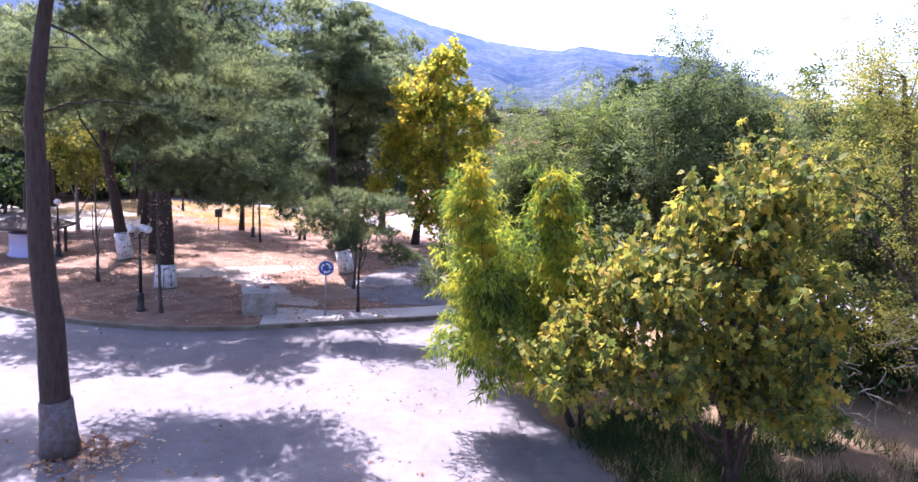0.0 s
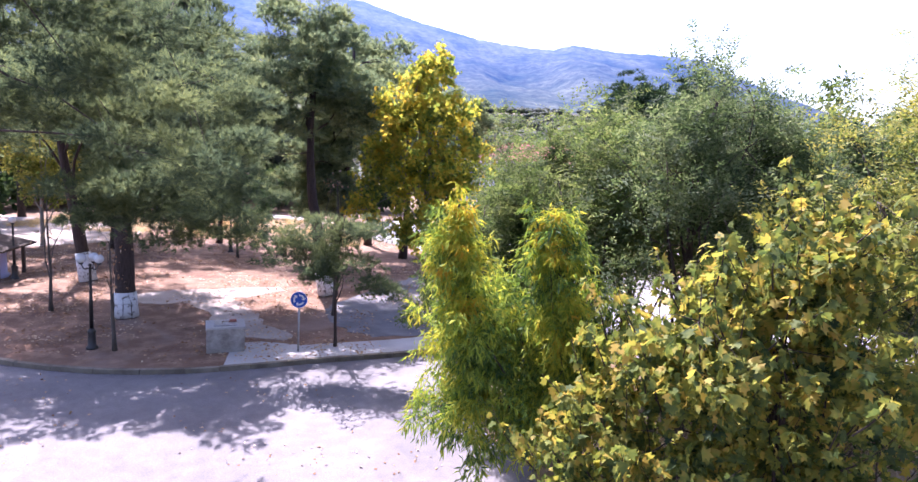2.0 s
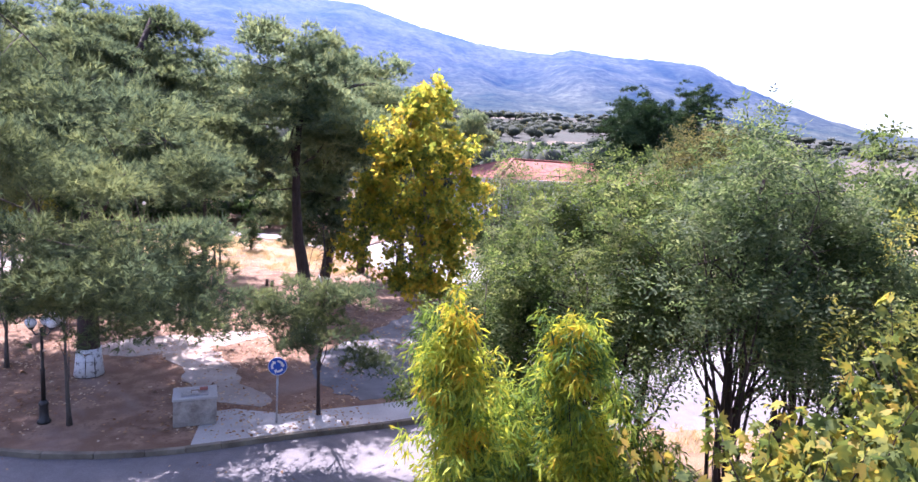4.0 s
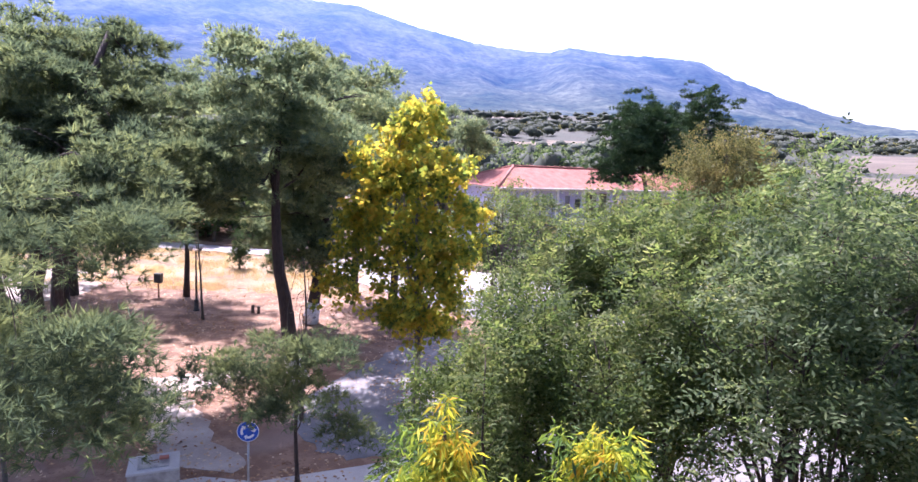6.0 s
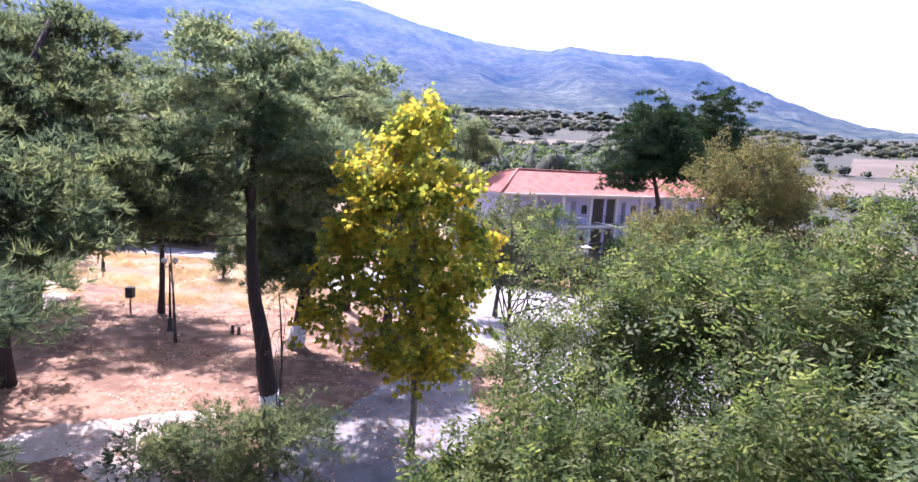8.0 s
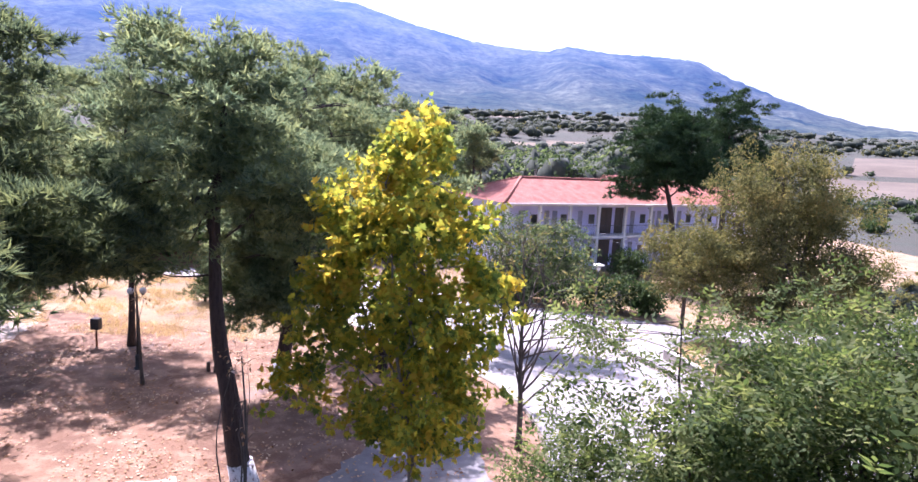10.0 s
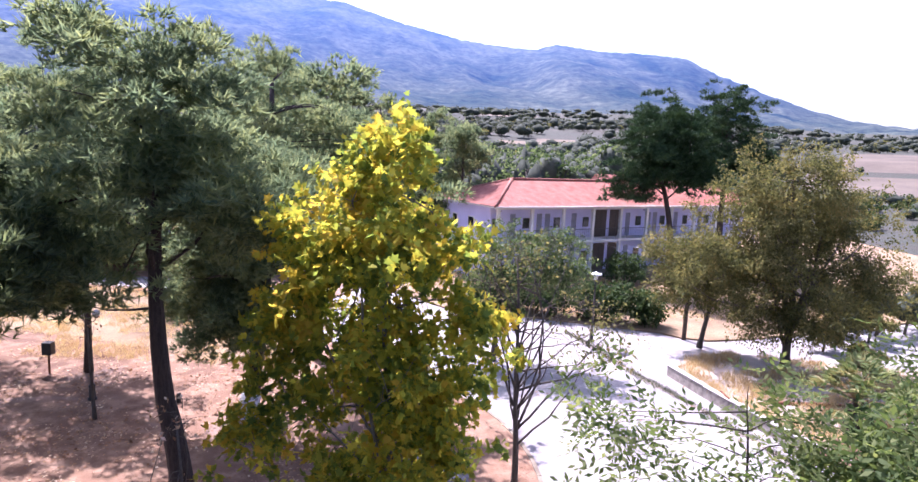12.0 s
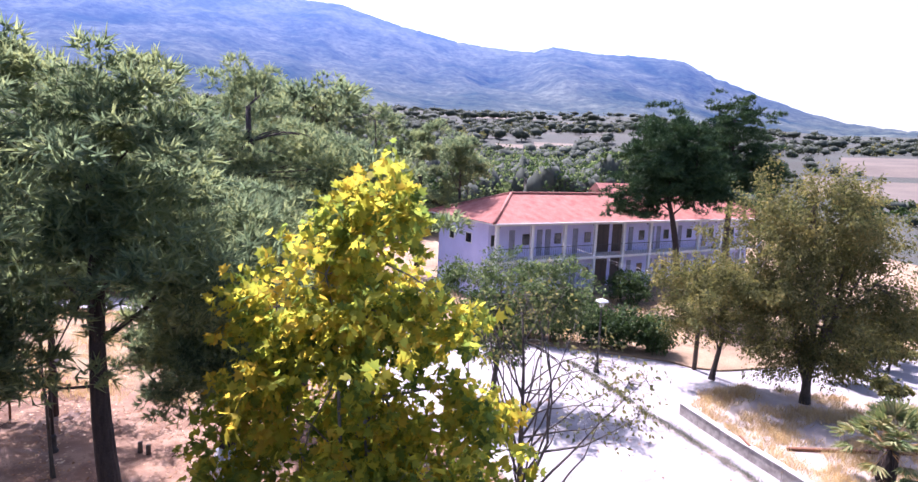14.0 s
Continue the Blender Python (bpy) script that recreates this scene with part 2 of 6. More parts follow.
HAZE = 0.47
M = {
    # the greyed limewash has the shade on the near pine's foot painted in
    "asphalt": asphalt("worn_asphalt", (0.146, 0.136, 0.142), (0.196, 0.182, 0.187), (0.235, 0.22, 0.22)), "forecourt": asphalt("sun_bleached_concrete", (0.25, 0.235, 0.24), (0.33, 0.312, 0.315), (0.38, 0.36, 0.355)), "earth": earth(), "dry_grass": dry_grass(), "fields": plain_ground(), "hill": hill(), "limewash": limewash("flaking_limewash", 0.36, (0.62, 0.61, 0.6)), "shade_limewash": limewash("shade_limewash", 0.44, (0.13, 0.12, 0.128)),
    # path asphalt darkened to carry the shade of the trees
    "shaded_asphalt": plain("shade_darkened_asphalt", (0.13, 0.125, 0.13), (0.24, 0.23, 0.235), 1.2, 0.9, 0.5, fine=24.0),
    "paving": plain("pale_concrete", (0.38, 0.36, 0.34), (0.52, 0.5, 0.47), 0.8, 0.9, 0.3),
    # pale soil of bank and joint; on park patches it paints sun flecks
    "soil_fleck": plain("pale_soil_sun_fleck", (0.28, 0.225, 0.185), (0.45, 0.39, 0.34), 0.7, 0.95, 0.5, fine=18.0),
    "kerb": plain("worn_kerb_concrete", (0.11, 0.085, 0.06), (0.27, 0.23, 0.17), 1.5, 0.9, 0.6),
    # pine bark colour holds the darkness of trunks seen against the light
    "pine_bark": bark("pine_bark", (0.015, 0.01, 0.008), (0.055, 0.037, 0.03)),
    "grey_bark": bark("grey_bark", (0.03, 0.024, 0.02), (0.105, 0.088, 0.072)),
    "mid_bark": bark("mottled_plane_bark", (0.07, 0.06, 0.05), (0.22, 0.2, 0.17)),
    "pale_bark": bark("pale_bark", (0.13, 0.115, 0.1), (0.33, 0.3, 0.26)),
    "pine": leaves("pine_needles", [(0.074, 0.112, 0.07), (0.13, 0.182, 0.102), (0.185, 0.232, 0.118), (0.245, 0.28, 0.122)], 0.5, 0.15, 0.68, 0.15),
    # darker copy of the pine needles, shade of backlit boughs painted in
    "shade_pine": leaves("shade_dark_pine_needles", [(0.038, 0.06, 0.042), (0.07, 0.103, 0.061), (0.11, 0.145, 0.074), (0.168, 0.198, 0.082)], 0.5, 0.15, 0.7, 0.2),
    "dark_pine": leaves("dark_pine_needles", [(0.015, 0.039, 0.021), (0.030, 0.063, 0.027), (0.060, 0.105, 0.042)], 0.4, 0.3, 0.2),
    "plane": leaves("turning_plane_leaves", [(0.085, 0.14, 0.036), (0.165, 0.225, 0.042), (0.3, 0.33, 0.046), (0.46, 0.42, 0.048), (0.48, 0.35, 0.044)], 0.7, 0.3, 0.74, 0.2),
    "mulberry": leaves("mottled_mulberry_leaves", [(0.036, 0.062, 0.024), (0.08, 0.118, 0.034), (0.15, 0.185, 0.042), (0.29, 0.29, 0.05), (0.39, 0.29, 0.06)], 2.2, 0.5, 0.55, 0.32),
    "willow": leaves("yellow_green_willow_leaves", [(0.047, 0.094, 0.033), (0.100, 0.177, 0.040), (0.201, 0.295, 0.047), (0.366, 0.425, 0.053), (0.496, 0.460, 0.047)], 0.55, 0.4, 0.5),
    "gold": leaves("golden_willow_tips", [(0.15, 0.23, 0.03), (0.28, 0.34, 0.035), (0.44, 0.42, 0.035), (0.55, 0.33, 0.03)], 0.9, 0.4, 0.55),
    "ash": leaves("grey_green_leaves", [(0.026, 0.047, 0.021), (0.058, 0.095, 0.040), (0.105, 0.150, 0.066), (0.178, 0.218, 0.115)], 0.9, 0.4, 0.6, 0.36),
    "fresh": leaves("fresh_green_leaves", [(0.032, 0.058, 0.021), (0.068, 0.11, 0.035), (0.117, 0.16, 0.052), (0.182, 0.213, 0.086)], 0.9, 0.4, 0.62, 0.4),
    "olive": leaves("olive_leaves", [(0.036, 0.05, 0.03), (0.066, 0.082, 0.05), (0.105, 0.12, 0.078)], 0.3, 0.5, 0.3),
    "locust": leaves("yellowing_locust_leaves", [(0.075, 0.111, 0.032), (0.149, 0.186, 0.046), (0.251, 0.261, 0.065), (0.336, 0.308, 0.075)], 0.6, 0.4, 0.5),
    "brown": leaves("browning_leaves", [(0.055, 0.069, 0.029), (0.1, 0.11, 0.046), (0.15, 0.149, 0.061), (0.2, 0.177, 0.073)], 0.5, 0.2, 0.55),
    "shrub": leaves("hedge_leaves", [(0.02, 0.04, 0.016), (0.04, 0.075, 0.025), (0.075, 0.11, 0.04)], 0.8, 0.4, 0.35),
    "palm": leaves("palm_fronds", [(0.08, 0.12, 0.05), (0.14, 0.19, 0.075), (0.24, 0.27, 0.12), (0.38, 0.34, 0.17)], 0.8, 0.5, 0.35),
    "straw": leaves("straw", [(0.38, 0.27, 0.145), (0.51, 0.39, 0.22), (0.62, 0.5, 0.32)], 0.6, 0.2, 0.4),
    "litter": leaves("fallen_leaves", [(0.13, 0.065, 0.035), (0.25, 0.13, 0.07), (0.42, 0.27, 0.16), (0.55, 0.44, 0.33)], 0.5, 0.2, 0.2),
    "stubble": plain("pale_stubble", (0.11, 0.087, 0.06), (0.175, 0.138, 0.098), 0.05, 0.95, 0.5, fine=0.8),
    "ploughed": plain("ploughed_earth", (0.078, 0.06, 0.042), (0.128, 0.1, 0.072), 0.05, 0.95, 0.5, fine=0.8),
    # far leaf tints, raised to paint in haze over the plain
    "haze_leaf": leaves("far_scrub_leaves_hazed", [(0.034, 0.048, 0.032), (0.056, 0.07, 0.046), (0.084, 0.098, 0.064)], 0.02, 0.2, 0.3),
    # bush cores: shade between leaves painted dark, then lifted for haze
    "shade_core": plain("shade_toned_core", (0.026, 0.036, 0.024), (0.05, 0.062, 0.04), 0.8, 0.95, 0.8, fine=2.5),
    # white plaster; its lilac paints in the blue skylit shade of the front
    "plaster": plain("plaster_with_blue_shade", (0.54, 0.53, 0.8), (0.65, 0.64, 0.9), 0.6, 0.9, 0.2),
    "trim": plain("white_painted_concrete", (0.7, 0.7, 0.69), (0.82, 0.81, 0.8), 1.2, 0.8, 0.2),
    "tiles": plain("terracotta_tiles", (0.29, 0.092, 0.066), (0.43, 0.18, 0.135), 1.3, 0.85, 0.4, fine=9.0),
    "ridge": plain("dark_ridge_tiles", (0.2, 0.07, 0.05), (0.34, 0.13, 0.09), 2.0, 0.85, 0.4),
    "dark_wood": plain("dark_brown_joinery", (0.035, 0.022, 0.018), (0.07, 0.045, 0.035), 4.0, 0.5, 0.2),
    "shutter": plain("faded_blue_grey_paint", (0.2, 0.2, 0.27), (0.29, 0.29, 0.36), 2.0, 0.6, 0.2),
    "iron": plain("black_painted_iron", (0.012, 0.012, 0.013), (0.03, 0.028, 0.026), 6.0, 0.45, 0.2),
    "globe": plain("opal_globe_glass", (0.55, 0.55, 0.55), (0.66, 0.66, 0.65), 2.0, 0.15, 0.0),
    "sign_blue": plain("blue_sign_enamel", (0.005, 0.07, 0.42), (0.008, 0.09, 0.5), 3.0, 0.35, 0.02),
    "sign_white": plain("white_sign_enamel", (0.75, 0.75, 0.76), (0.82, 0.82, 0.82), 3.0, 0.35, 0.02),
    "galvanised": plain("galvanised_steel", (0.3, 0.3, 0.31), (0.45, 0.45, 0.46), 8.0, 0.45, 0.1, 0.7),
    "block": plain("weathered_cast_concrete", (0.22, 0.19, 0.17), (0.44, 0.4, 0.36), 3.5, 0.95, 0.7, fine=16.0),
    "post_wood": plain("weathered_pole_timber", (0.05, 0.035, 0.028), (0.11, 0.08, 0.06), 5.0, 0.9, 0.5),
    "rust": plain("rusty_steel", (0.16, 0.06, 0.03), (0.27, 0.13, 0.07), 5.0, 0.8, 0.4, 0.3),
    "bench": plain("faded_red_brown_paint", (0.2, 0.09, 0.06), (0.34, 0.18, 0.13), 6.0, 0.7, 0.3),
}
n = Nodes("window_glass")
M["glass"] = n.surface((0.02, 0.022, 0.025), 0.06, None, 0.0, **{"Specular IOR Level": 0.6})


# ---- ways to build ----
rng = np.random.default_rng(7)


def mesh_from(name, verts, faces, material, smooth=False):
    me = bpy.data.meshes.new(name)
    me.from_pydata([tuple(v) for v in verts], [], faces)
    me.materials.append(material)
    if smooth:
        me.shade_smooth()
    return me


def blades_mesh(name, blades_of, material):
    """A mesh of loose blades from an array (count, corners, 3)."""
    co = np.asarray(blades_of, np.float32)
    count, corners = co.shape[:2]
    me = bpy.data.meshes.new(name)
    me.vertices.add(count * corners)
    me.vertices.foreach_set("co", co.ravel())
    me.loops.add(count * corners)
    me.loops.foreach_set("vertex_index", np.arange(count * corners, dtype=np.int32))
    me.polygons.add(count)
    me.polygons.foreach_set("loop_start", np.arange(0, count * corners, corners, dtype=np.int32))
    me.update(calc_edges=True)
    me.materials.append(material)
    return me


def part(name, data, material=None, parent=None, label=""):
    """One mesh object, from a bmesh or a mesh, under a thing or a part."""
    if isinstance(data, bmesh.types.BMesh):
        me = bpy.data.meshes.new(name)
        data.to_mesh(me)
        data.free()
        me.materials.append(material)
        data = me
    ob = new(name, data)
    ob.parent = parent
    if label:
        ob["label"] = label
    return ob


def thing(name, at, label, category, group="", turn=0.0):
    ob = new(name)
    ob.empty_display_size = 0.2
    ob.matrix_world = pose(*at, 0, 0, turn)
    return tagged(ob, label, category, group)


def box(bm, x0, y0, z0, x1, y1, z1, bevel=0.0):
    made = bmesh.ops.create_cube(bm, size=1.0, matrix=Matrix.Translation(((x0 + x1) / 2, (y0 + y1) / 2, (z0 + z1) / 2)) @ Matrix.Diagonal((x1 - x0, y1 - y0, z1 - z0, 1)))
    if bevel:
        edges = list({e for v in made["verts"] for e in v.link_edges})
        bmesh.ops.bevel(bm, geom=edges, offset=bevel, segments=2, affect="EDGES", profile=0.5)
    return bm


def boxed(*args, bevel=0.0):
    return box(bmesh.new(), *args, bevel=bevel)


def lathe(profile, sides=14):
    """A turned shape from (radius, height) pairs."""
    bm = bmesh.new()
    rings = []
    for r, z in profile:
        rings.append([bm.verts.new((r * math.cos(2 * math.pi * k / sides), r * math.sin(2 * math.pi * k / sides), z)) for k in range(sides)])
    for a, b in zip(rings, rings[1:]):
        for k in range(sides):
            bm.faces.new((a[k], a[(k + 1) % sides], b[(k + 1) % sides], b[k])).smooth = True
    bm.faces.new(rings[0][::-1])
    bm.faces.new(rings[-1])
    return bm


def tube(bm, points, radii, sides=7):
    """A tapered, bent limb along points."""
    points = [Vector(p) for p in points]
    rings = []
    side = Vector((1, 0.13, 0.07))
    for k, p in enumerate(points):
        way = (points[min(k + 1, len(points) - 1)] - points[max(k - 1, 0)]).normalized()
        side = (side - way * side.dot(way)).normalized()
        up = way.cross(side)
        r = radii[k]
        rings.append([bm.verts.new(p + side * (r * math.cos(2 * math.pi * j / sides)) + up * (r * math.sin(2 * math.pi * j / sides))) for j in range(sides)])
    for a, b in zip(rings, rings[1:]):
        for j in range(sides):
            bm.faces.new((a[j], a[(j + 1) % sides], b[(j + 1) % sides], b[j])).smooth = True
    bm.faces.new(rings[-1])
    bm.faces.new(rings[0][::-1])


def plate(name, outline, top, material, label, thickness=0.3, category="ground"):
    """A flat piece of ground with a thickness."""
    bm = bmesh.new()
    verts = [bm.verts.new((x, y, top)) for x, y in outline]
    face = bm.faces.new(verts)
    if face.normal.z < 0:
        face.normal_flip()
    made = bmesh.ops.extrude_face_region(bm, geom=[face])
    bmesh.ops.translate(bm, verts=[g for g in made["geom"] if isinstance(g, bmesh.types.BMVert)], vec=(0, 0, -thickness))
    bmesh.ops.recalc_face_normals(bm, faces=bm.faces)
    bmesh.ops.triangulate(bm, faces=[f for f in bm.faces if len(f.verts) > 4])
    return tagged(part(name, bm, material), label, category, kind="structure")


def smooth_line(points, step=0.5):
    """Points along a soft curve through the given ones."""
    pts = [Vector((x, y, 0)) for x, y in points]
    pts = [pts[0] * 2 - pts[1]] + pts + [pts[-1] * 2 - pts[-2]]
    out = []
    for a, b, c, d in zip(pts, pts[1:], pts[2:], pts[3:]):
        count = max(1, int((c - b).length / step))
        for k in range(count):
            t = k / count
            out.append(0.5 * (2 * b + (c - a) * t + (2 * a - 5 * b + 4 * c - d) * t * t + (3 * b - a - 3 * c + d) * t ** 3))
    out.append(pts[-2])
    return [(p.x, p.y) for p in out]


def kerb(line, label, width=0.16, top=0.15, length=0.9):
    """Kerb stones along a line, each a bevelled block of its own under one kerb."""
    root = tagged(new("kerb"), label, "kerb", kind="structure")
    for (ax, ay), (bx, by) in zip(line, line[1:]):
        run = math.hypot(bx - ax, by - ay)
        if run < 0.05:
            continue
        bm = boxed(-run / 2 + 0.006, -width / 2, -0.2, run / 2 - 0.006, width / 2, top + rng.uniform(-0.008, 0.008), bevel=0.018)
        stone = part("kerb_stone", bm, M["kerb"], root)
        stone.matrix_world = pose((ax + bx) / 2, (ay + by) / 2, 0, 0, 0, math.degrees(math.atan2(by - ay, bx - ax)))
    return root


# ---- foliage ----
def unit(v):
    return v / np.maximum(np.linalg.norm(v, axis=-1, keepdims=True), 1e-6)


LOBED = ((0.0, 0.0, 0.0), (0.18, 0.62, -0.03), (0.34, 0.3, 0.04), (0.66, 0.5, -0.02), (0.62, 0.2, 0.05), (1.0, 0.0, -0.06), (0.62, -0.2, 0.05), (0.66, -0.5, -0.02), (0.34, -0.3, 0.04), (0.18, -0.62, -0.03))


def blades(centres, ways, lengths, widths, droop=0.0, round_leaf=False, lobed=False):
    """Leaves from each centre along its way: slim four-cornered ones, broad six-cornered ones, or five-lobed ones."""
    count = len(centres)
    side = unit(np.cross(ways, rng.normal(size=(count, 3))))
    up = np.cross(ways, side)
    tip = centres + ways * lengths[:, None]
    tip[:, 2] -= droop * lengths
    w = side * (widths * 0.5)[:, None]
    if lobed:
        return np.stack([centres + (tip - centres) * a + side * (widths * b)[:, None] + up * (lengths * c)[:, None] for a, b, c in LOBED], 1)
    if round_leaf:
        low = centres + ways * (lengths * 0.22)[:, None] + up * (lengths * 0.06)[:, None]
        high = centres + ways * (lengths * 0.66)[:, None] + up * (lengths * 0.04)[:, None]
        return np.stack([centres, low + w, high + w * 0.82, tip, high - w * 0.82, low - w], 1)
    mid = centres + ways * (lengths * 0.45)[:, None] + up * (lengths * 0.08)[:, None]
    return np.stack([centres, mid + w, tip, mid - w], 1)


def in_lobes(lobes, count, skin=0.5):
    """Places in a set of rounded lobes (x, y, z, rx, ry, rz), thicker towards their skin."""
    volume = np.array([(l[3] * l[4] * l[5]) ** 0.62 for l in lobes])
    pick = rng.choice(len(lobes), count, p=volume / volume.sum())
    lobes = np.array(lobes, float)[pick]
    way = unit(rng.normal(size=(count, 3)))
    r = rng.random(count) ** skin
    return lobes[:, :3] + way * r[:, None] * lobes[:, 3:], way


def sprays(hearts, outs, per, reach, spread, lift):
    """Places along short sprays that start round each heart and run outwards."""
    way = unit(outs * np.array([1, 1, 0.6]) + rng.normal(size=outs.shape) * 0.4 + np.array([0, 0, lift]))
    count = len(hearts) * per
    along = rng.random(count)
    ways = np.repeat(way, per, 0)
    off = rng.normal(size=(count, 3)) * (spread * (1.15 - 0.6 * along))[:, None]
    return np.repeat(hearts, per, 0) + ways * ((along - 0.45) * reach)[:, None] + off, ways, off


def broad_clumps(hearts, outs, spread, per, size, droop=0.25, slim=0.55, round_leaf=False, lobed=False):
    """Leaves on sprays round the given places."""
    centres, ways, off = sprays(hearts, outs, per, spread * 2.6, spread * 0.45, 0.25 - droop * 0.7)
    count = len(centres)
    ways = unit(rng.normal(size=(count, 3)) * 0.8 + unit(off) * 0.6 + ways * 0.5 + np.array([0, 0, -droop]))
    lengths = size * rng.uniform(0.65, 1.35, count)
    return blades(centres, ways, lengths, lengths * slim * rng.uniform(0.8, 1.2, count), 0.12, round_leaf, lobed)


def needle_clumps(hearts, outs, spread, per, length=0.2, needles=6, width=0.13):
    """Puffs of needles: brushes that stand off the upper side of each bough end."""
    count = len(hearts) * per
    dome = unit(rng.normal(size=(count, 3)))
    dome[:, 2] = np.abs(dome[:, 2]) - 0.22
    size = np.repeat(rng.uniform(0.65, 1.35, len(hearts)), per)[:, None]
    tufts = np.repeat(hearts, per, 0) + dome * np.array([1.45, 1.45, 0.95]) * spread * size * rng.uniform(0.5, 1.0, (count, 1))
    lead = unit(dome + np.repeat(outs, per, 0) * 0.35 + rng.normal(size=(count, 3)) * 0.3 + np.array([0, 0, 0.3]))
    centres = np.repeat(tufts - lead * length * 0.3, needles, 0)
    total = count * needles
    ways = unit(np.repeat(lead, needles, 0) * 0.85 + rng.normal(size=(total, 3)) * 0.5)
    lengths = length * rng.uniform(0.7, 1.3, total)
    side = unit(np.cross(ways, rng.normal(size=(total, 3)))) * (length * width * 0.5)
    return np.stack([centres + side, centres - side, centres + ways * lengths[:, None]], 1)


def in_pads(lobes, count, pads, reach, flat=0.3):
    """Places gathered on flat boughs: pads spread through the lobes, with gaps between them."""
    hearts, ways = in_lobes(lobes, pads, 0.45)
    pick = rng.integers(0, pads, count)
    size = rng.uniform(0.6, 1.35, pads)[pick][:, None] * reach
    off = rng.normal(size=(count, 3)) * 0.55
    off *= np.minimum(1.0, 1.25 / np.linalg.norm(off, axis=1, keepdims=True))
    off[:, 2] -= 0.25 * (off[:, 0] ** 2 + off[:, 1] ** 2)
    places = hearts[pick] + off * size * np.array([1, 1, flat / 0.55])
    return places, unit(unit(off) * 0.8 + ways[pick] * 0.6)


def pinnate_clumps(hearts, outs, spread, per, size, droop=0.3, pairs=2):
    """Feathered leaves: slim leaflets in pairs along each stalk, and one at its end."""
    centres, ways, off = sprays(hearts, outs, per, spread * 2.8, spread * 0.42, 0.3 - droop * 0.6)
    count = len(centres)
    ways = unit(rng.normal(size=(count, 3)) * 0.55 + unit(off) * 0.55 + ways * 0.7 + np.array([0, 0, -droop]))
    long = size * rng.uniform(0.7, 1.3, count)
    side = unit(np.cross(ways, np.array([0, 0, 1.0]) + rng.normal(size=(count, 3)) * 0.45))
    out = []
    for k in range(pairs + 1):
        t = (k + 0.8) / (pairs + 0.8)
        root = centres + ways * (long * t)[:, None]
        root[:, 2] -= 0.16 * long * t * t
        for turn in ((0.0,) if k == pairs else (-1.0, 1.0)):
            way = unit(ways * (1.0 if turn == 0 else 0.55) + side * turn + rng.normal(size=(count, 3)) * 0.12)
            normal = np.cross(way, side) if turn == 0 else np.cross(way, ways)
            across = unit(np.cross(way, normal))
            length = long * 0.42 * (1.05 - 0.3 * abs(t - 0.45))
            mid = root + way * (length * 0.5)[:, None]
            w = across * (length * 0.2)[:, None]
            out.append(np.stack([root, mid + w, root + way * length[:, None], mid - w], 1))
    return np.concatenate(out)


def shoots(root, lobes, count, long, per, size, leaf_mat, bark_mat, rise=0.9):
    """Slender upright shoots with single leaves set along them."""
    starts, ways = in_lobes(lobes, count, 0.8)
    bm = bmesh.new()
    centres, leads = [], []
    for start, way in zip(starts, ways):
        tip = start + unit(np.array([way[0] * 0.6, way[1] * 0.6, rise + 0.3 * way[2]]) + rng.normal(size=3) * 0.15) * long * rng.uniform(0.6, 1.25)
        line = bend(start, tip, 5, 0, 0.1)
        tube(bm, line, [0.012, 0.011, 0.009, 0.007, 0.005, 0.003], 4)
        for _ in range(per):
            t = rng.uniform(0.1, 1.0) * 5
            k = min(4, int(t))
            a = rng.uniform(0, 2 * math.pi)
            out = np.array([math.cos(a), math.sin(a), rng.uniform(-0.2, 0.5)])
            centres.append(line[k] + (line[k + 1] - line[k]) * (t - k) + out * 0.05)
            leads.append(out * 0.8 + np.array([0, 0, -0.75]) + rng.normal(size=3) * 0.25)
    lengths = size * rng.uniform(0.6, 1.3, len(centres))
    tagged(part("young_wood", bm, bark_mat, root), "slender dark young wood", kind="stuff")
    part("leaves", blades_mesh("leaves", blades(np.array(centres), unit(np.array(leads)), lengths, lengths * rng.uniform(0.8, 1.05, len(centres)), 0.1, lobed=True), leaf_mat), None, root, "large yellowing leaves")


def bend(a, b, steps, sag=0.0, wild=0.1):
    """A softly curved, slightly wavering line from a to b."""
    a, b = np.asarray(a, float), np.asarray(b, float)
    t = np.linspace(0, 1, steps + 1)[:, None]
    size = np.linalg.norm(b - a)
    bow = rng.normal(size=3) * size * wild
    bow[2] += size * sag
    line = a + (b - a) * t + bow * (4 * t * (1 - t)) * 0.6
    line[1:-1] += rng.normal(size=(steps - 1, 3)) * size * wild * 0.06
    return line


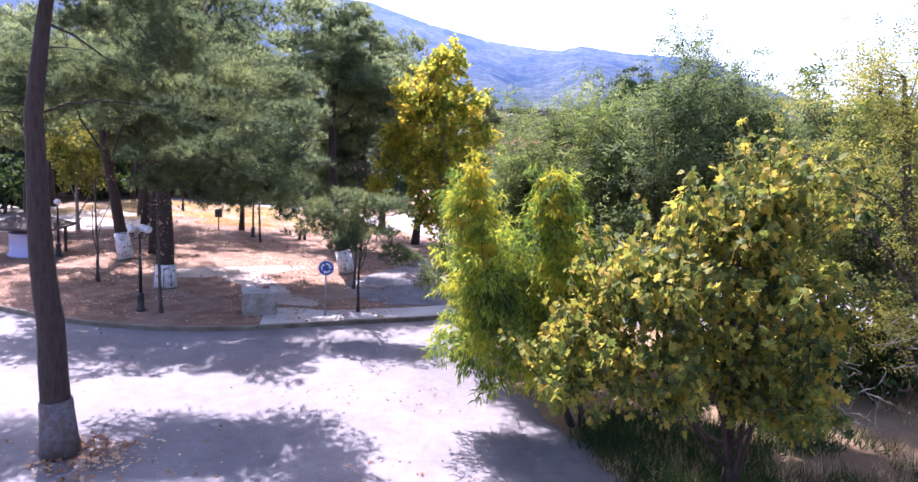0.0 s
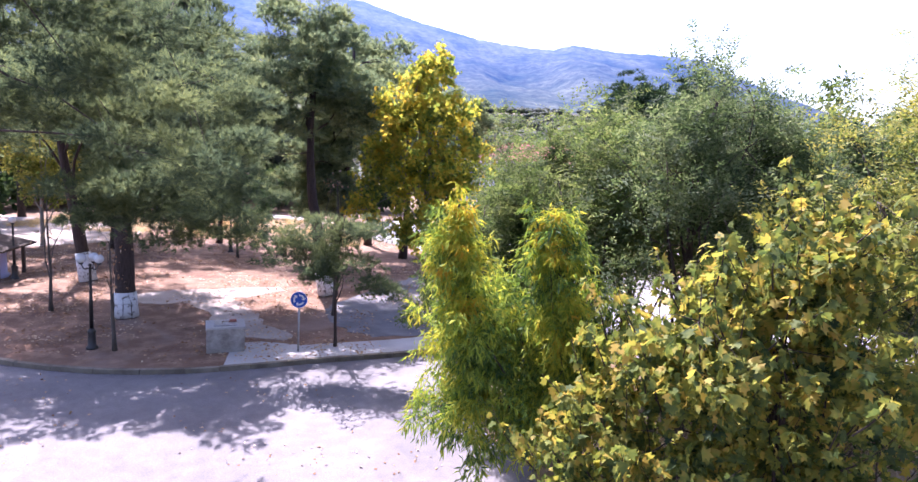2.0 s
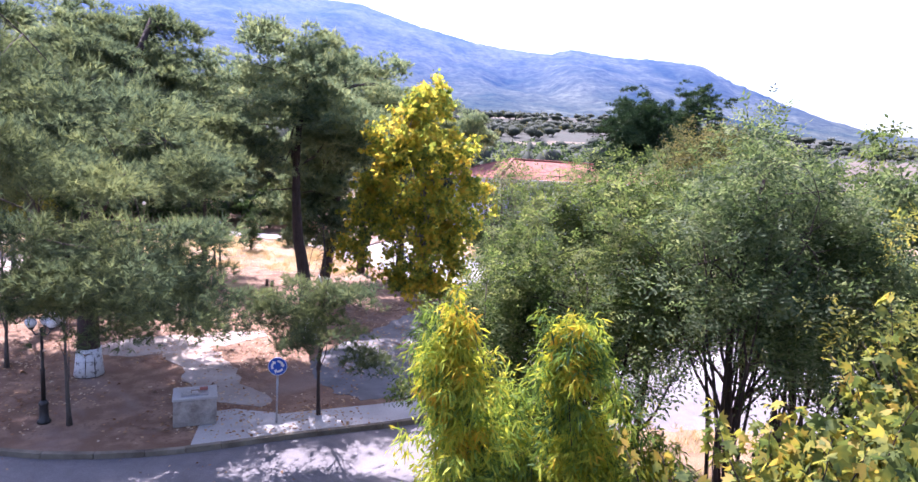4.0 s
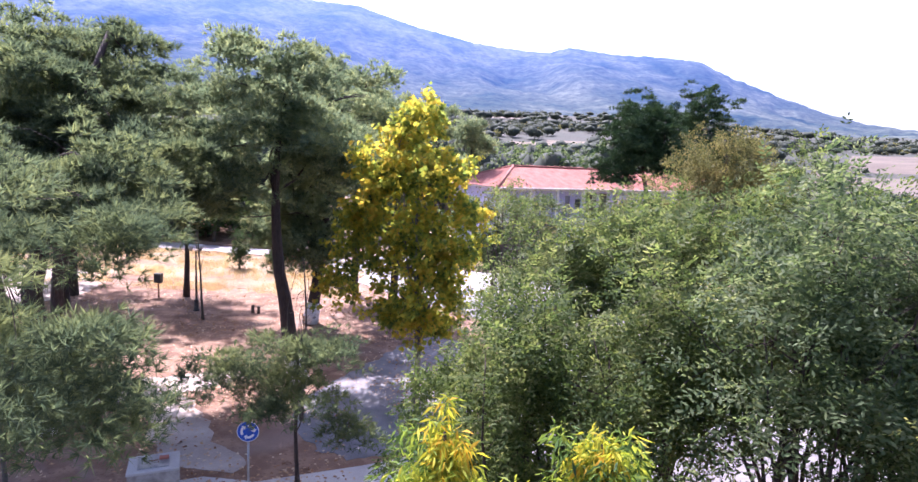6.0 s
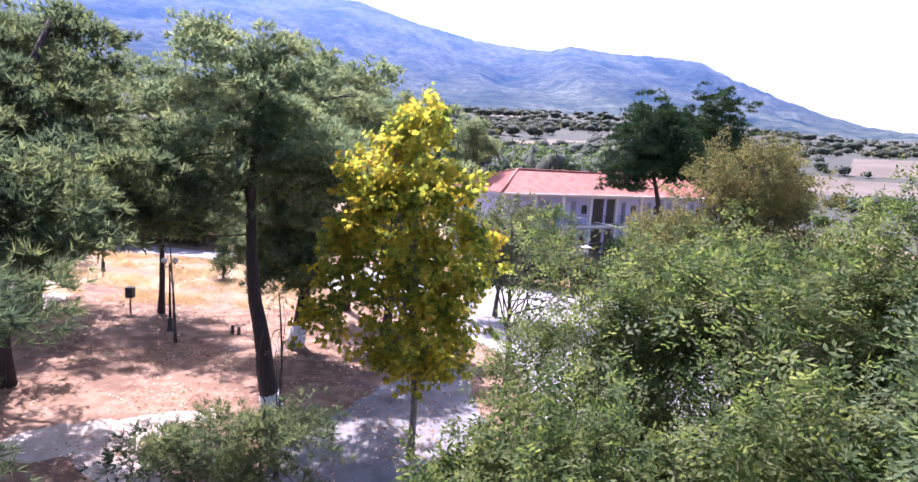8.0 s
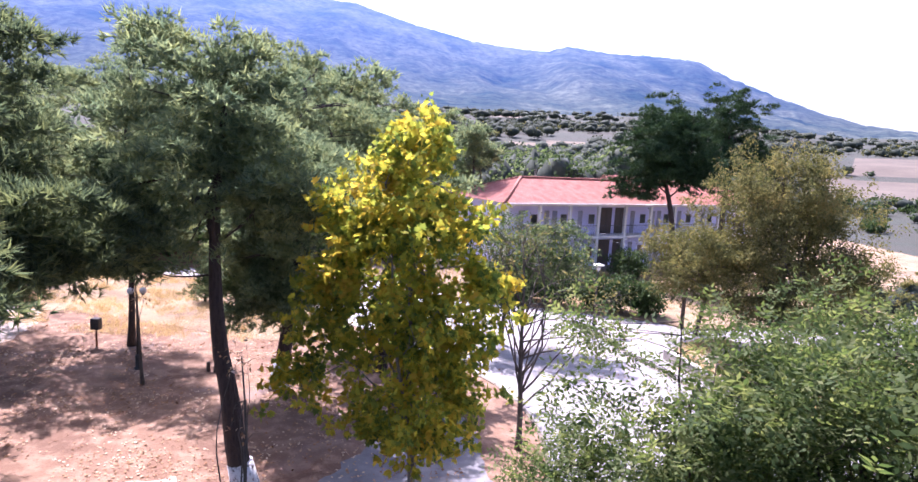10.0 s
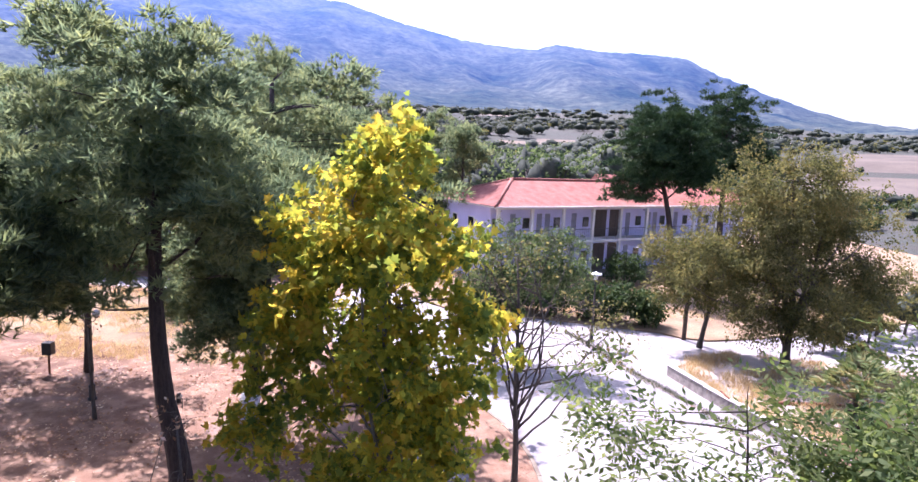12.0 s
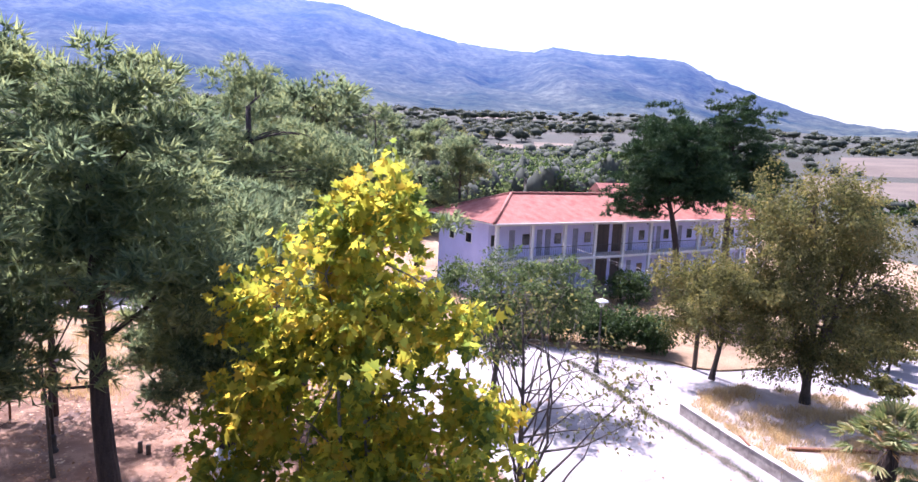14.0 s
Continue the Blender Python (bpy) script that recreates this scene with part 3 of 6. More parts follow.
def tree(name, at, label, category, spine, radius, lobes, hearts, leaf, leaf_args, leaf_mat, bark_mat, limbs=7, band=0.0, group="", twigs=60, needles=False, crown_label="", first=0.35, pads=0, reach=0.9, flat=0.3, stout=0.5, band_mat="limewash"):
    """A tree: a tapered spine through given places, limbs that reach into the crown, twigs to the clumps, and leaves.
    Places are from the foot."""
    root = thing(name, at, label, category, group)
    spine = [np.array(p, float) for p in spine]
    line = [spine[0]]
    for a, b in zip(spine, spine[1:]):
        line += list(bend(a, b, 4, 0, 0.02))[1:]
    count = len(line)
    radii = [radius * (1.25 if k == 0 else 1.0 - 0.78 * (k / (count - 1)) ** 1.1) for k in range(count)]
    bm = bmesh.new()
    tube(bm, line, radii, 9)
    thick_set = 1.7
    places, outs = in_pads(lobes, int(hearts * thick_set), pads, reach, flat) if pads else in_lobes(lobes, int(hearts * thick_set))
    leaf_args = {**leaf_args, "per": max(3, int(leaf_args["per"] / thick_set))}
    ends, _ = in_lobes(lobes, limbs, 0.9)
    joints = []
    for k, end in enumerate(ends):
        h = min(count - 2, int(count * (first + (0.95 - first) * (k / max(1, limbs - 1)))))
        start = line[h]
        path = bend(start, end, 7, 0.1, 0.14)
        thick = radii[h] * stout * rng.uniform(0.8, 1.2)
        tube(bm, path, [thick * (1 - 0.85 * j / 7) for j in range(8)], 6)
        joints += [(path[j], thick * (1 - 0.85 * j / 7)) for j in range(2, 8)]
    joints += [(line[k], radii[k]) for k in range(int(count * 0.6), count)]
    spots = np.array([j[0] for j in joints])
    for p in places[rng.choice(len(places), min(twigs, len(places)), False)]:
        k = int(np.argmin(((spots - p) ** 2).sum(1)))
        thick = min(0.035, max(0.008, joints[k][1] * 0.5))
        tube(bm, bend(spots[k], p, 4, 0.06, 0.16), [thick, thick * 0.75, thick * 0.55, thick * 0.4, thick * 0.2], 4)
    part("trunk", bm, bark_mat, root)
    grow = needle_clumps if needles else pinnate_clumps if leaf == "pinnate" else broad_clumps
    quads = grow(places, outs, **leaf_args)
    part("crown", blades_mesh("crown", quads, leaf_mat), None, root, crown_label)
    if band:
        k = max(1, int(np.searchsorted([p[2] for p in line], band)))
        wrap = bmesh.new()
        foot, top = line[0], line[0] + (line[k] - line[0]) * min(1.0, band / max(0.1, line[k][2] - line[0][2]))
        tube(wrap, [foot + (0, 0, 0.02), foot + (top - foot) * 0.5, top], [radius * 1.26 + 0.006, radius * 1.12 + 0.006, radius * 1.02 + 0.006], 12)
        part("limewash_band", wrap, M[band_mat], root, "flaking white limewash band" if band_mat == "limewash" else "limewash band greyed to paint in shade")
    return root


# ---- the large structure ----
def land(x, y):
    """The height of the open land: level round the houses, then rising towards the hills."""
    r = math.hypot(x, y - 20)
    rise = max(0.0, r - 120)
    bearing = math.degrees(math.atan2(x, y - 20))
    slope = 0.088 - 0.027 * min(1.0, max(0.0, (bearing - 16) / 16))
    roll = noise.noise(Vector((x * 0.006, y * 0.006, 0.3))) * min(1.0, rise / 300) * 6
    return -0.35 + rise * slope * min(1.0, rise / 260) + roll


# open fields: first and last bearing, nearest and farthest reach
FIELDS = [(8.6, 15.9, 740, 900), (3.6, 10.2, 330, 372), (1.5, 6.5, 990, 1120), (30, 46, 235, 330), (32.5, 46, 350, 470), (24, 30, 620, 720), (17.5, 22.5, 430, 480), (-4, 1.0, 560, 640)]


def field_at(x, y):
    """Which kind of ground lies here: 0 scrub land, 1 stubble, 2 ploughed earth; with uneven edges."""
    wild = noise.noise(Vector((x * 0.02, y * 0.02, 4.0)))
    r, b = math.hypot(x, y - 20) * (1 + 0.03 * wild), math.degrees(math.atan2(x, y - 20)) + 0.5 * wild
    for b0, b1, r0, r1 in FIELDS:
        if b0 < b < b1 and r0 < r < r1:
            return 2 if b0 > 23 else 1
    return 0


def ground():
    """One sheet out past the foot of the hills, rings of growing size; stubble and ploughed fields are its own faces."""
    rings = [0.0] + [6 * 1.13 ** k for k in range(26)]
    while rings[-1] < 2200:
        rings.append(rings[-1] * 1.03)
    sides = 300
    verts, faces, kinds = [(0, 20, land(0, 20))], [], []
    for r in rings[1:]:
        for k in range(sides):
            a = 2 * math.pi * k / sides
            x, y = r * math.cos(a), 20 + r * math.sin(a)
            verts.append((x, y, land(x, y)))
    for k in range(sides):
        faces.append((0, 1 + k, 1 + (k + 1) % sides))
        kinds.append(0)
    for ring in range(len(rings) - 2):
        a, b = 1 + ring * sides, 1 + (ring + 1) * sides
        for k in range(sides):
            faces.append((a + k, b + k, b + (k + 1) % sides, a + (k + 1) % sides))
            p, q = verts[a + k], verts[b + (k + 1) % sides]
            kinds.append(field_at((p[0] + q[0]) / 2, (p[1] + q[1]) / 2) if rings[ring + 1] > 150 else 0)
    me = mesh_from("ground", verts, faces, M["fields"], True)
    me.materials.append(M["stubble"])
    me.materials.append(M["ploughed"])
    me.polygons.foreach_set("material_index", np.array(kinds, np.int32))
    return tagged(new("ground", me), "dry tan and brown fields rising to the hills", "ground", kind="structure")


ground()

# skyline of the range: bearing to the right of north, height in degrees
SKYLINE = [(-180, 3), (-120, 4), (-80, 7), (-60, 11), (-45, 13), (-30, 13.6), (-16.6, 13.2), (-11, 13.05), (-8, 12.2), (-5.5, 11.5), (-0.5, 10.5), (3, 10.1), (6.4, 9.85), (8.5, 10.4),
           (12.2, 9.75), (15.3, 9.55), (19.8, 9.1), (22.6, 7.7), (26.4, 6.1), (29.3, 5.0), (32.2, 4.15), (36, 3.6), (45, 3.1), (80, 2.8), (180, 3)]


def hills():
    """The wooded range: spurs and gullies climb from the foot to the skyline."""
    bearings = np.concatenate([np.linspace(-180, -55, 40, False), np.linspace(-55, 50, 330, False), np.linspace(50, 180, 40)])
    sky_line = np.interp(bearings, [p[0] for p in SKYLINE], [p[1] for p in SKYLINE])
    steps = 40
    verts, faces = [], []
    for b, top in zip(bearings, sky_line):
        ridge = 3300.0
        high = ridge * math.tan(radians(top)) + 11
        for k in range(steps + 1):
            t = k / steps
            r = 1500 + (ridge - 1500) * t if k < steps else ridge + 600
            x, y = r * math.sin(radians(b)), 20 + r * math.cos(radians(b))
            foot = land(1500 * math.sin(radians(b)), 20 + 1500 * math.cos(radians(b)))
            gully = noise.fractal(Vector((x * 0.0022, y * 0.0011, 1.7)), 0.9, 2.1, 5) * 60 * math.sin(math.pi * min(t, 1.0)) ** 0.8
            crest = noise.noise(Vector((b * 2.3, 0, 0))) * 5 + noise.noise(Vector((b * 9.0, 3, 0))) * 3.5 + noise.noise(Vector((b * 31.0, 3, 0))) * (6 if b > 18 else 2.5)
            z = foot - 12 + (high - foot + 12) * t ** 1.25 + gully + crest * t
            if k == steps:
                z = high - 260
            verts.append((x, y, z))
    n = steps + 1
    for j in range(len(bearings) - 1):
        for k in range(steps):
            faces.append((j * n + k, (j + 1) * n + k, (j + 1) * n + k + 1, j * n + k + 1))
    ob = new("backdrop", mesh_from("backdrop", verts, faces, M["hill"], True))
    tagged(ob, "wooded mountain range with blue haze painted as glow", "mountain", kind="structure")


hills()

plate("road", [(-70, -40), (60, -40), (60, 27), (-70, 27)], 0.0, M["asphalt"], "worn grey asphalt carriageway, pale in the sun", 0.3, "road")
plate("forecourt", [(-70, 27.004), (60, 27.004), (60, 75), (-70, 75)], 0.0, M["forecourt"], "sun-bleached pale concrete forecourt and back road", 0.3, "road")

FRONT = smooth_line([(-70, 27), (-40, 24.5), (-22, 21.6), (-14.1, 19.3), (-12.4, 18.9), (-10, 18.75), (-7.6, 19.2), (-5.9, 19.9), (-4.4, 20.65), (-2.7, 21.4), (-0.9, 22.25),
                     (0.7, 23.6), (1.9, 26.2), (2.7, 29.5), (3.1, 33.0), (2.7, 36.5), (1.0, 40.0), (-3.0, 43.5)], 0.9)
PARK = FRONT + [(-8, 49), (-14, 55.5), (-20, 57.2), (-28, 58), (-70, 62)]
plate("park_ground", PARK, 0.12, M["earth"], "reddish bare earth strewn with fallen leaves under pines", 0.4)
kerb(FRONT, "worn concrete kerb stones edging the park")
kerb(smooth_line([(-3.0, 43.5), (-8, 49), (-14, 55.5), (-20, 57.2), (-28, 58), (-70, 62)], 1.2), "pale kerb stones along the back road")

def crumbled(line, wild=0.3):
    """An uneven edge along a line."""
    out = []
    for x, y in line:
        w = Vector((x * 1.3, y * 1.3, 0))
        out.append((x + wild * (noise.noise(w) + 0.5 * noise.noise(w * 3)), y + wild * (noise.noise(w + Vector((9, 4, 2))) + 0.5 * noise.noise(w * 3 + Vector((5, 1, 7))))))
    return out


ISLAND = smooth_line([(6.2, -12), (5.6, 2), (4.6, 8), (3.4, 12.0), (2.3, 14.6), (1.0, 17.2), (1.0, 19.5), (2.6, 21.6), (6.5, 22.9), (13, 23.2), (22, 22.4), (36, 20), (60, 16)], 0.25)
plate("traffic_island", crumbled(ISLAND) + [(60, -40), (7, -40)], 0.04, M["dry_grass"], "dry grass and bare soil under roadside trees", 0.4)

VERGE = [(10.95, 44.6), (11.65, 41.9), (12.6, 38.8), (13.55, 36.2), (14.3, 35.4), (15.5, 34.4), (19, 33.5), (40, 30), (60, 28), (60, 44), (32, 44.5), (22, 45.8), (18, 47.2), (14.9, 47.6), (12.6, 46.6)]
plate("verge", VERGE, 0.3, M["soil_fleck"], "straw-coloured dry grass bank behind a low wall", 0.6)
YARD = smooth_line([(-6, 62), (0.2, 55.2), (3.8, 54.6), (7.4, 53.6), (12.8, 51.9), (15.2, 50.6), (24, 53.5), (34, 58), (60, 70)], 1.0)
plate("wood_ground", [(-70, 66), (-28, 62), (-20, 61), (-14, 60), (-8.5, 56.5), (-6.5, 62.5), (-25.5, 70.5), (-25.5, 130), (-70, 130)], 0.1, M["earth"], "leaf-strewn ground of the pine wood", 0.4)
plate("yard", YARD + [(60, 130), (-25, 130), (-25, 70)], 0.1, M["dry_grass"], "dry yard round the long house", 0.4)

def ragged(points, wild=0.3):
    """A closed outline with an uneven, crumbling edge."""
    return crumbled(smooth_line(list(points) + [points[0]], 0.22)[:-1], wild)


# pale paving: the walk behind the front kerb; park path patches paint sun flecks
walk_in = [(x, y) for x, y in FRONT if -6.9 < x < 0.2 and y < 24]
plate("pavement", [(x + 0.06, y + 0.14) for x, y in walk_in] + [(x - 0.45, y + (2.2 if x < -4.6 else 1.35)) for x, y in walk_in[::-1]], 0.135, M["paving"], "pale concrete footway along the kerb", 0.2, "pavement")
plate("footpath", ragged([(-12.3, 27.6), (-9.8, 25.4), (-8.0, 23.2), (-6.6, 22.4), (-5.6, 22.9), (-6.8, 24.2), (-8.4, 26.4), (-11.2, 28.6)]), 0.132, M["soil_fleck"], "pale path across the bare earth with sun flecks painted in", 0.2, "path")
plate("footpath", ragged([(-14.0, 26.4), (-11.8, 25.9), (-9.8, 27.4), (-8.0, 29.2), (-8.4, 30.2), (-10.4, 29.2), (-12.6, 28.2)]), 0.136, M["soil_fleck"], "pale patch that paints sun flecks on the bare earth", 0.2, "path")
plate("footpath", ragged([(-36, 32), (-28, 34), (-22, 40), (-24, 46.5), (-31, 48), (-42, 46)]), 0.132, M["soil_fleck"], "pale clearing among the pines with sunlight painted in", 0.2, "path")
plate("meadow", ragged([(-27, 47), (-20, 46.2), (-14.5, 44.5), (-10, 43.5), (-7.5, 45.5), (-10, 50), (-15.5, 55.2), (-22, 56.4), (-32, 56.6), (-33, 50)]), 0.134, M["dry_grass"], "patch of straw-yellow dry grass", 0.2, "grass")
plate("footpath", ragged([(-5.4, 26.6), (-4.0, 24.2), (-2.2, 23.6), (0.2, 25.0), (1.2, 28.0), (1.0, 32), (0.2, 35.6), (-1.8, 35.4), (-3.6, 31.6), (-4.4, 29.5)]), 0.132, M["shaded_asphalt"], "strip of asphalt path with tree shade painted in", 0.2, "path")


# ---- the long house ----
def long_house():
    L, D, EAVE, RIDGE = 34.4, 8.6, 6.35, 8.3
    root = thing("house", (3.2, 63.7, 0.1), "long white two-storey gallery house with a red tiled hip roof", "house", turn=31)
    gal = 1.6
    BAY = 3.4
    bays = int(L / BAY)

    def put(name, bm, mat, parent=root, label=""):
        return part(name, bm, mat, parent, label)

    # outer walls, behind the galleries
    put("wall", boxed(0, gal, 0, L, gal + 0.25, EAVE), M["plaster"])
    put("wall", boxed(0, D - 0.25, 0, L, D, EAVE), M["plaster"])
    put("wall", boxed(0.003, 0.9, 0, 0.25, D - 0.25, EAVE), M["plaster"], root, "white end wall")
    put("wall", boxed(L - 0.25, gal + 0.25, 0, L - 0.003, D - 0.25, EAVE), M["plaster"])
    put("gallery_floor", boxed(-0.05, -0.1, 3.1, L + 0.05, gal - 0.003, 3.32, bevel=0.02), M["trim"], root, "white concrete gallery floor")
    put("plinth", boxed(-0.1, -0.25, 0, L + 0.1, gal - 0.003, 0.22), M["kerb"])
    put("lintel", boxed(-0.02, -0.08, EAVE - 0.28, L + 0.02, 0.2, EAVE), M["trim"])
    for k in range(bays + 1):
        x = k * BAY + 0.2
        put("column", boxed(x - 0.13, -0.09, 0.22, x + 0.13, 0.17, 3.1, bevel=0.015), M["trim"])
        put("column", boxed(x - 0.13, -0.09, 3.32, x + 0.13, 0.17, EAVE - 0.28, bevel=0.015), M["trim"])
    for k in range(bays):
        x = k * BAY + 0.2
        for z in (0.22, 3.32):
            if k in (3, 4):
                off = 1.75 if k == 3 else 0.2
                d = put("door", boxed(x + off, gal - 0.05, z, x + off + 1.4, gal + 0.05, z + 2.5), M["dark_wood"], root, "dark brown double door standing in shade")
                put("leaf", boxed(x + off + 0.66, gal - 0.07, z, x + off + 0.72, gal - 0.052, z + 2.46), M["iron"], d)
            if k != 4:
                w = put("window", boxed(x + 0.25, gal - 0.05, z + 0.95, x + 0.95, gal + 0.03, z + 1.85), M["dark_wood"], root)
                put("pane", boxed(x + 0.3, gal - 0.06, z + 1.0, x + 0.9, gal - 0.052, z + 1.8), M["glass"], w)
            if k != 3:
                for off in (1.75, 2.65) if k % 2 else (2.3,):
                    d = put("door", boxed(x + off, gal - 0.04, z, x + off + 0.55, gal + 0.04, z + 2.2, bevel=0.01), M["shutter"], root, "faded blue-grey door")
                    put("handle", boxed(x + off + 0.44, gal - 0.09, z + 1.0, x + off + 0.49, gal - 0.042, z + 1.12), M["iron"], d)
            if z > 1:
                put("shade_hook", boxed(x + 1.2, gal - 0.12, z + 2.4, x + 1.3, gal - 0.003, z + 2.5), M["iron"])
        rail = put("railing", boxed(x + 0.14, 0.0, 4.26, x + BAY - 0.14, 0.05, 4.31), M["iron"])
        bm = bmesh.new()
        for j in range(13):
            box(bm, x + 0.25 + j * 0.225, 0.015, 3.32, x + 0.265 + j * 0.225, 0.03, 4.26)
        put("balusters", bm, M["iron"], rail)
    # end wall window
    w = put("window", boxed(-0.03, 3.2, 4.3, 0.05, 4.2, 5.2), M["trim"])
    put("pane", boxed(-0.045, 3.3, 4.38, -0.032, 4.1, 5.12), M["glass"], w)
    w = put("window", boxed(-0.03, 5.9, 4.3, 0.05, 6.8, 5.2), M["trim"])
    put("pane", boxed(-0.045, 6.0, 4.38, -0.032, 6.7, 5.12), M["glass"], w)
    bm = boxed(16.7, gal - 0.45, 0.5, 17.6, gal - 0.01, 1.25, bevel=0.02)
    put("notice_case", bm, M["sign_white"], root, "white cabinet on the gallery wall")

    # hip roof with rows of pan tiles
    O = 0.75
    x0, x1, y0, y1 = -O, L + O, -O - 0.15, D + O
    half = (y1 - y0) / 2
    mid = (y0 + y1) / 2

    def slope(corner_a, corner_b, top_a, top_b):
        a, b, c, d = (Vector(p) for p in (corner_a, corner_b, top_a, top_b))
        run = (b - a).length
        cols, rows = int(run / 0.11), 13
        normal = (b - a).cross(c - a).normalized()
        verts, faces = [], []
        for r in range(rows + 1):
            for step in ((0.0, 0.045), (0.0, 0.0)) if 0 < r < rows else ((0.0, 0.045 if r == 0 else 0.0),):
                t = r / rows
                left, right = a.lerp(c, t), b.lerp(d, t)
                for k in range(cols + 1):
                    s = k / cols
                    base = a.lerp(b, s)
                    # keep the tile rolls in line down the slope
                    along = (base - a).length
                    lo = (left - a).dot((b - a) / run)
                    hi = (right - a).dot((b - a) / run)
                    along = min(max(along, lo), hi)
                    across = left - a - (b - a) / run * lo
                    p = a + (b - a) / run * along + across
                    wave = 0.035 * math.cos(along / 0.22 * 2 * math.pi)
                    verts.append(p + normal * (wave + step[1]))
        n = cols + 1
        layers = len(verts) // n
        for r in range(layers - 1):
            for k in range(cols):
                faces.append((r * n + k, r * n + k + 1, (r + 1) * n + k + 1, (r + 1) * n + k))
        return mesh_from("tiles", verts, faces, M["tiles"])

    A, B, C, Dd = (x0, y0, EAVE), (x1, y0, EAVE), (x1, y1, EAVE), (x0, y1, EAVE)
    R1, R2 = (x0 + half, mid, RIDGE), (x1 - half, mid, RIDGE)
    eaves = put("roof", boxed(x0 + 0.02, y0 + 0.02, EAVE - 0.1, x1 - 0.02, y1 - 0.02, EAVE - 0.02), M["trim"], root, "red tiled hip roof over boarded white eaves")
    for corner_a, corner_b, top_a, top_b in ((A, B, R1, R2), (B, C, R2, R2), (C, Dd, R2, R1), (Dd, A, R1, R1)):
        part("tiles", slope(corner_a, corner_b, top_a, top_b), None, eaves, "weathered terracotta pan tiles")
    for a, b in ((A, R1), (Dd, R1), (B, R2), (C, R2), (R1, R2)):
        bm = bmesh.new()
        a, b = Vector(a) + Vector((0, 0, 0.05)), Vector(b) + Vector((0, 0, 0.05))
        tube(bm, [a, a.lerp(b, 0.5), b], [0.13] * 3, 8)
        part("ridge_cap", bm, M["ridge"], eaves, "darker ridge tiles")
    bm = bmesh.new()
    tube(bm, [(x0, y0 - 0.05, EAVE - 0.02), ((x0 + x1) / 2, y0 - 0.05, EAVE - 0.02), (x1, y0 - 0.05, EAVE - 0.02)], [0.06] * 3, 8)
    put("gutter", bm, M["trim"])


long_house()


# ---- trees: the street side ----
def pine(at, spine, radius, lobes, hearts=150, per=22, band=0.0, label="", mat="pine", band_mat="limewash", spread=0.36, length=0.24, limbs=12, needles=5, first=0.45, width=0.19, pads=0, reach=0.95, stout=0.4, flat=0.28):
    return tree("pine_tree", at, label, "tree", spine, radius, lobes, hearts, None, dict(spread=spread, per=per, length=length, needles=needles, width=width), M[mat], M["pine_bark"],
                limbs=limbs, band=band, group="pines of the park", twigs=min(hearts, 90), needles=True, first=first, pads=pads or int(hearts / 4.5), reach=reach, flat=flat, stout=stout, band_mat=band_mat)


Z = 0.12
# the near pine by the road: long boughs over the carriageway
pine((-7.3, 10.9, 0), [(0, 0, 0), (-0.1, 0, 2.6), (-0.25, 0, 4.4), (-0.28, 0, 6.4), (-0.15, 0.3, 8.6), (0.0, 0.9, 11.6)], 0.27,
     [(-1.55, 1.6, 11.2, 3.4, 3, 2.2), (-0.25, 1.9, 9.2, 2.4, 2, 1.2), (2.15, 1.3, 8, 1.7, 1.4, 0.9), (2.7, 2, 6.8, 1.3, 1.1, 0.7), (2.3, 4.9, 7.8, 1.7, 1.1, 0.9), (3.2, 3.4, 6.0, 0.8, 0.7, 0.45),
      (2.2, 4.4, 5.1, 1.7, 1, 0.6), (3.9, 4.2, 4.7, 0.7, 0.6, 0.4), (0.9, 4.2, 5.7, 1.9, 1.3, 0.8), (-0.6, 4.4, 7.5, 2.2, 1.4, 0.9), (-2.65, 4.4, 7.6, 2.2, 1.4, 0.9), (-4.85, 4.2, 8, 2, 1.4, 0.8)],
     620, 40, 1.1, "tall pine beside the road, bark darkened for shade, boughs drooping over it", mat="shade_pine", limbs=9, first=0.6, stout=0.2, needles=13, length=0.17, width=0.085, reach=0.62, pads=130, band_mat="shade_limewash")
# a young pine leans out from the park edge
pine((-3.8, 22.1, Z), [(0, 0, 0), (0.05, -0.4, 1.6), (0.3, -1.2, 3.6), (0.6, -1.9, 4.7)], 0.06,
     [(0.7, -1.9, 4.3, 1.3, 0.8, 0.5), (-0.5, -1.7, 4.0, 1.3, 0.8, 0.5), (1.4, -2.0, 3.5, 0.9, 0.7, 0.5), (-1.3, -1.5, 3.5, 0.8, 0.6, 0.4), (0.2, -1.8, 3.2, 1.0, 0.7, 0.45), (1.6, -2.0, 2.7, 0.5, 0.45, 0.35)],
     100, 30, 0.0, "young pine with drooping tufted boughs leaning from the park edge", mat="shade_pine", limbs=12, first=0.35, stout=0.4, needles=10, length=0.18, width=0.1, reach=0.5, pads=34)
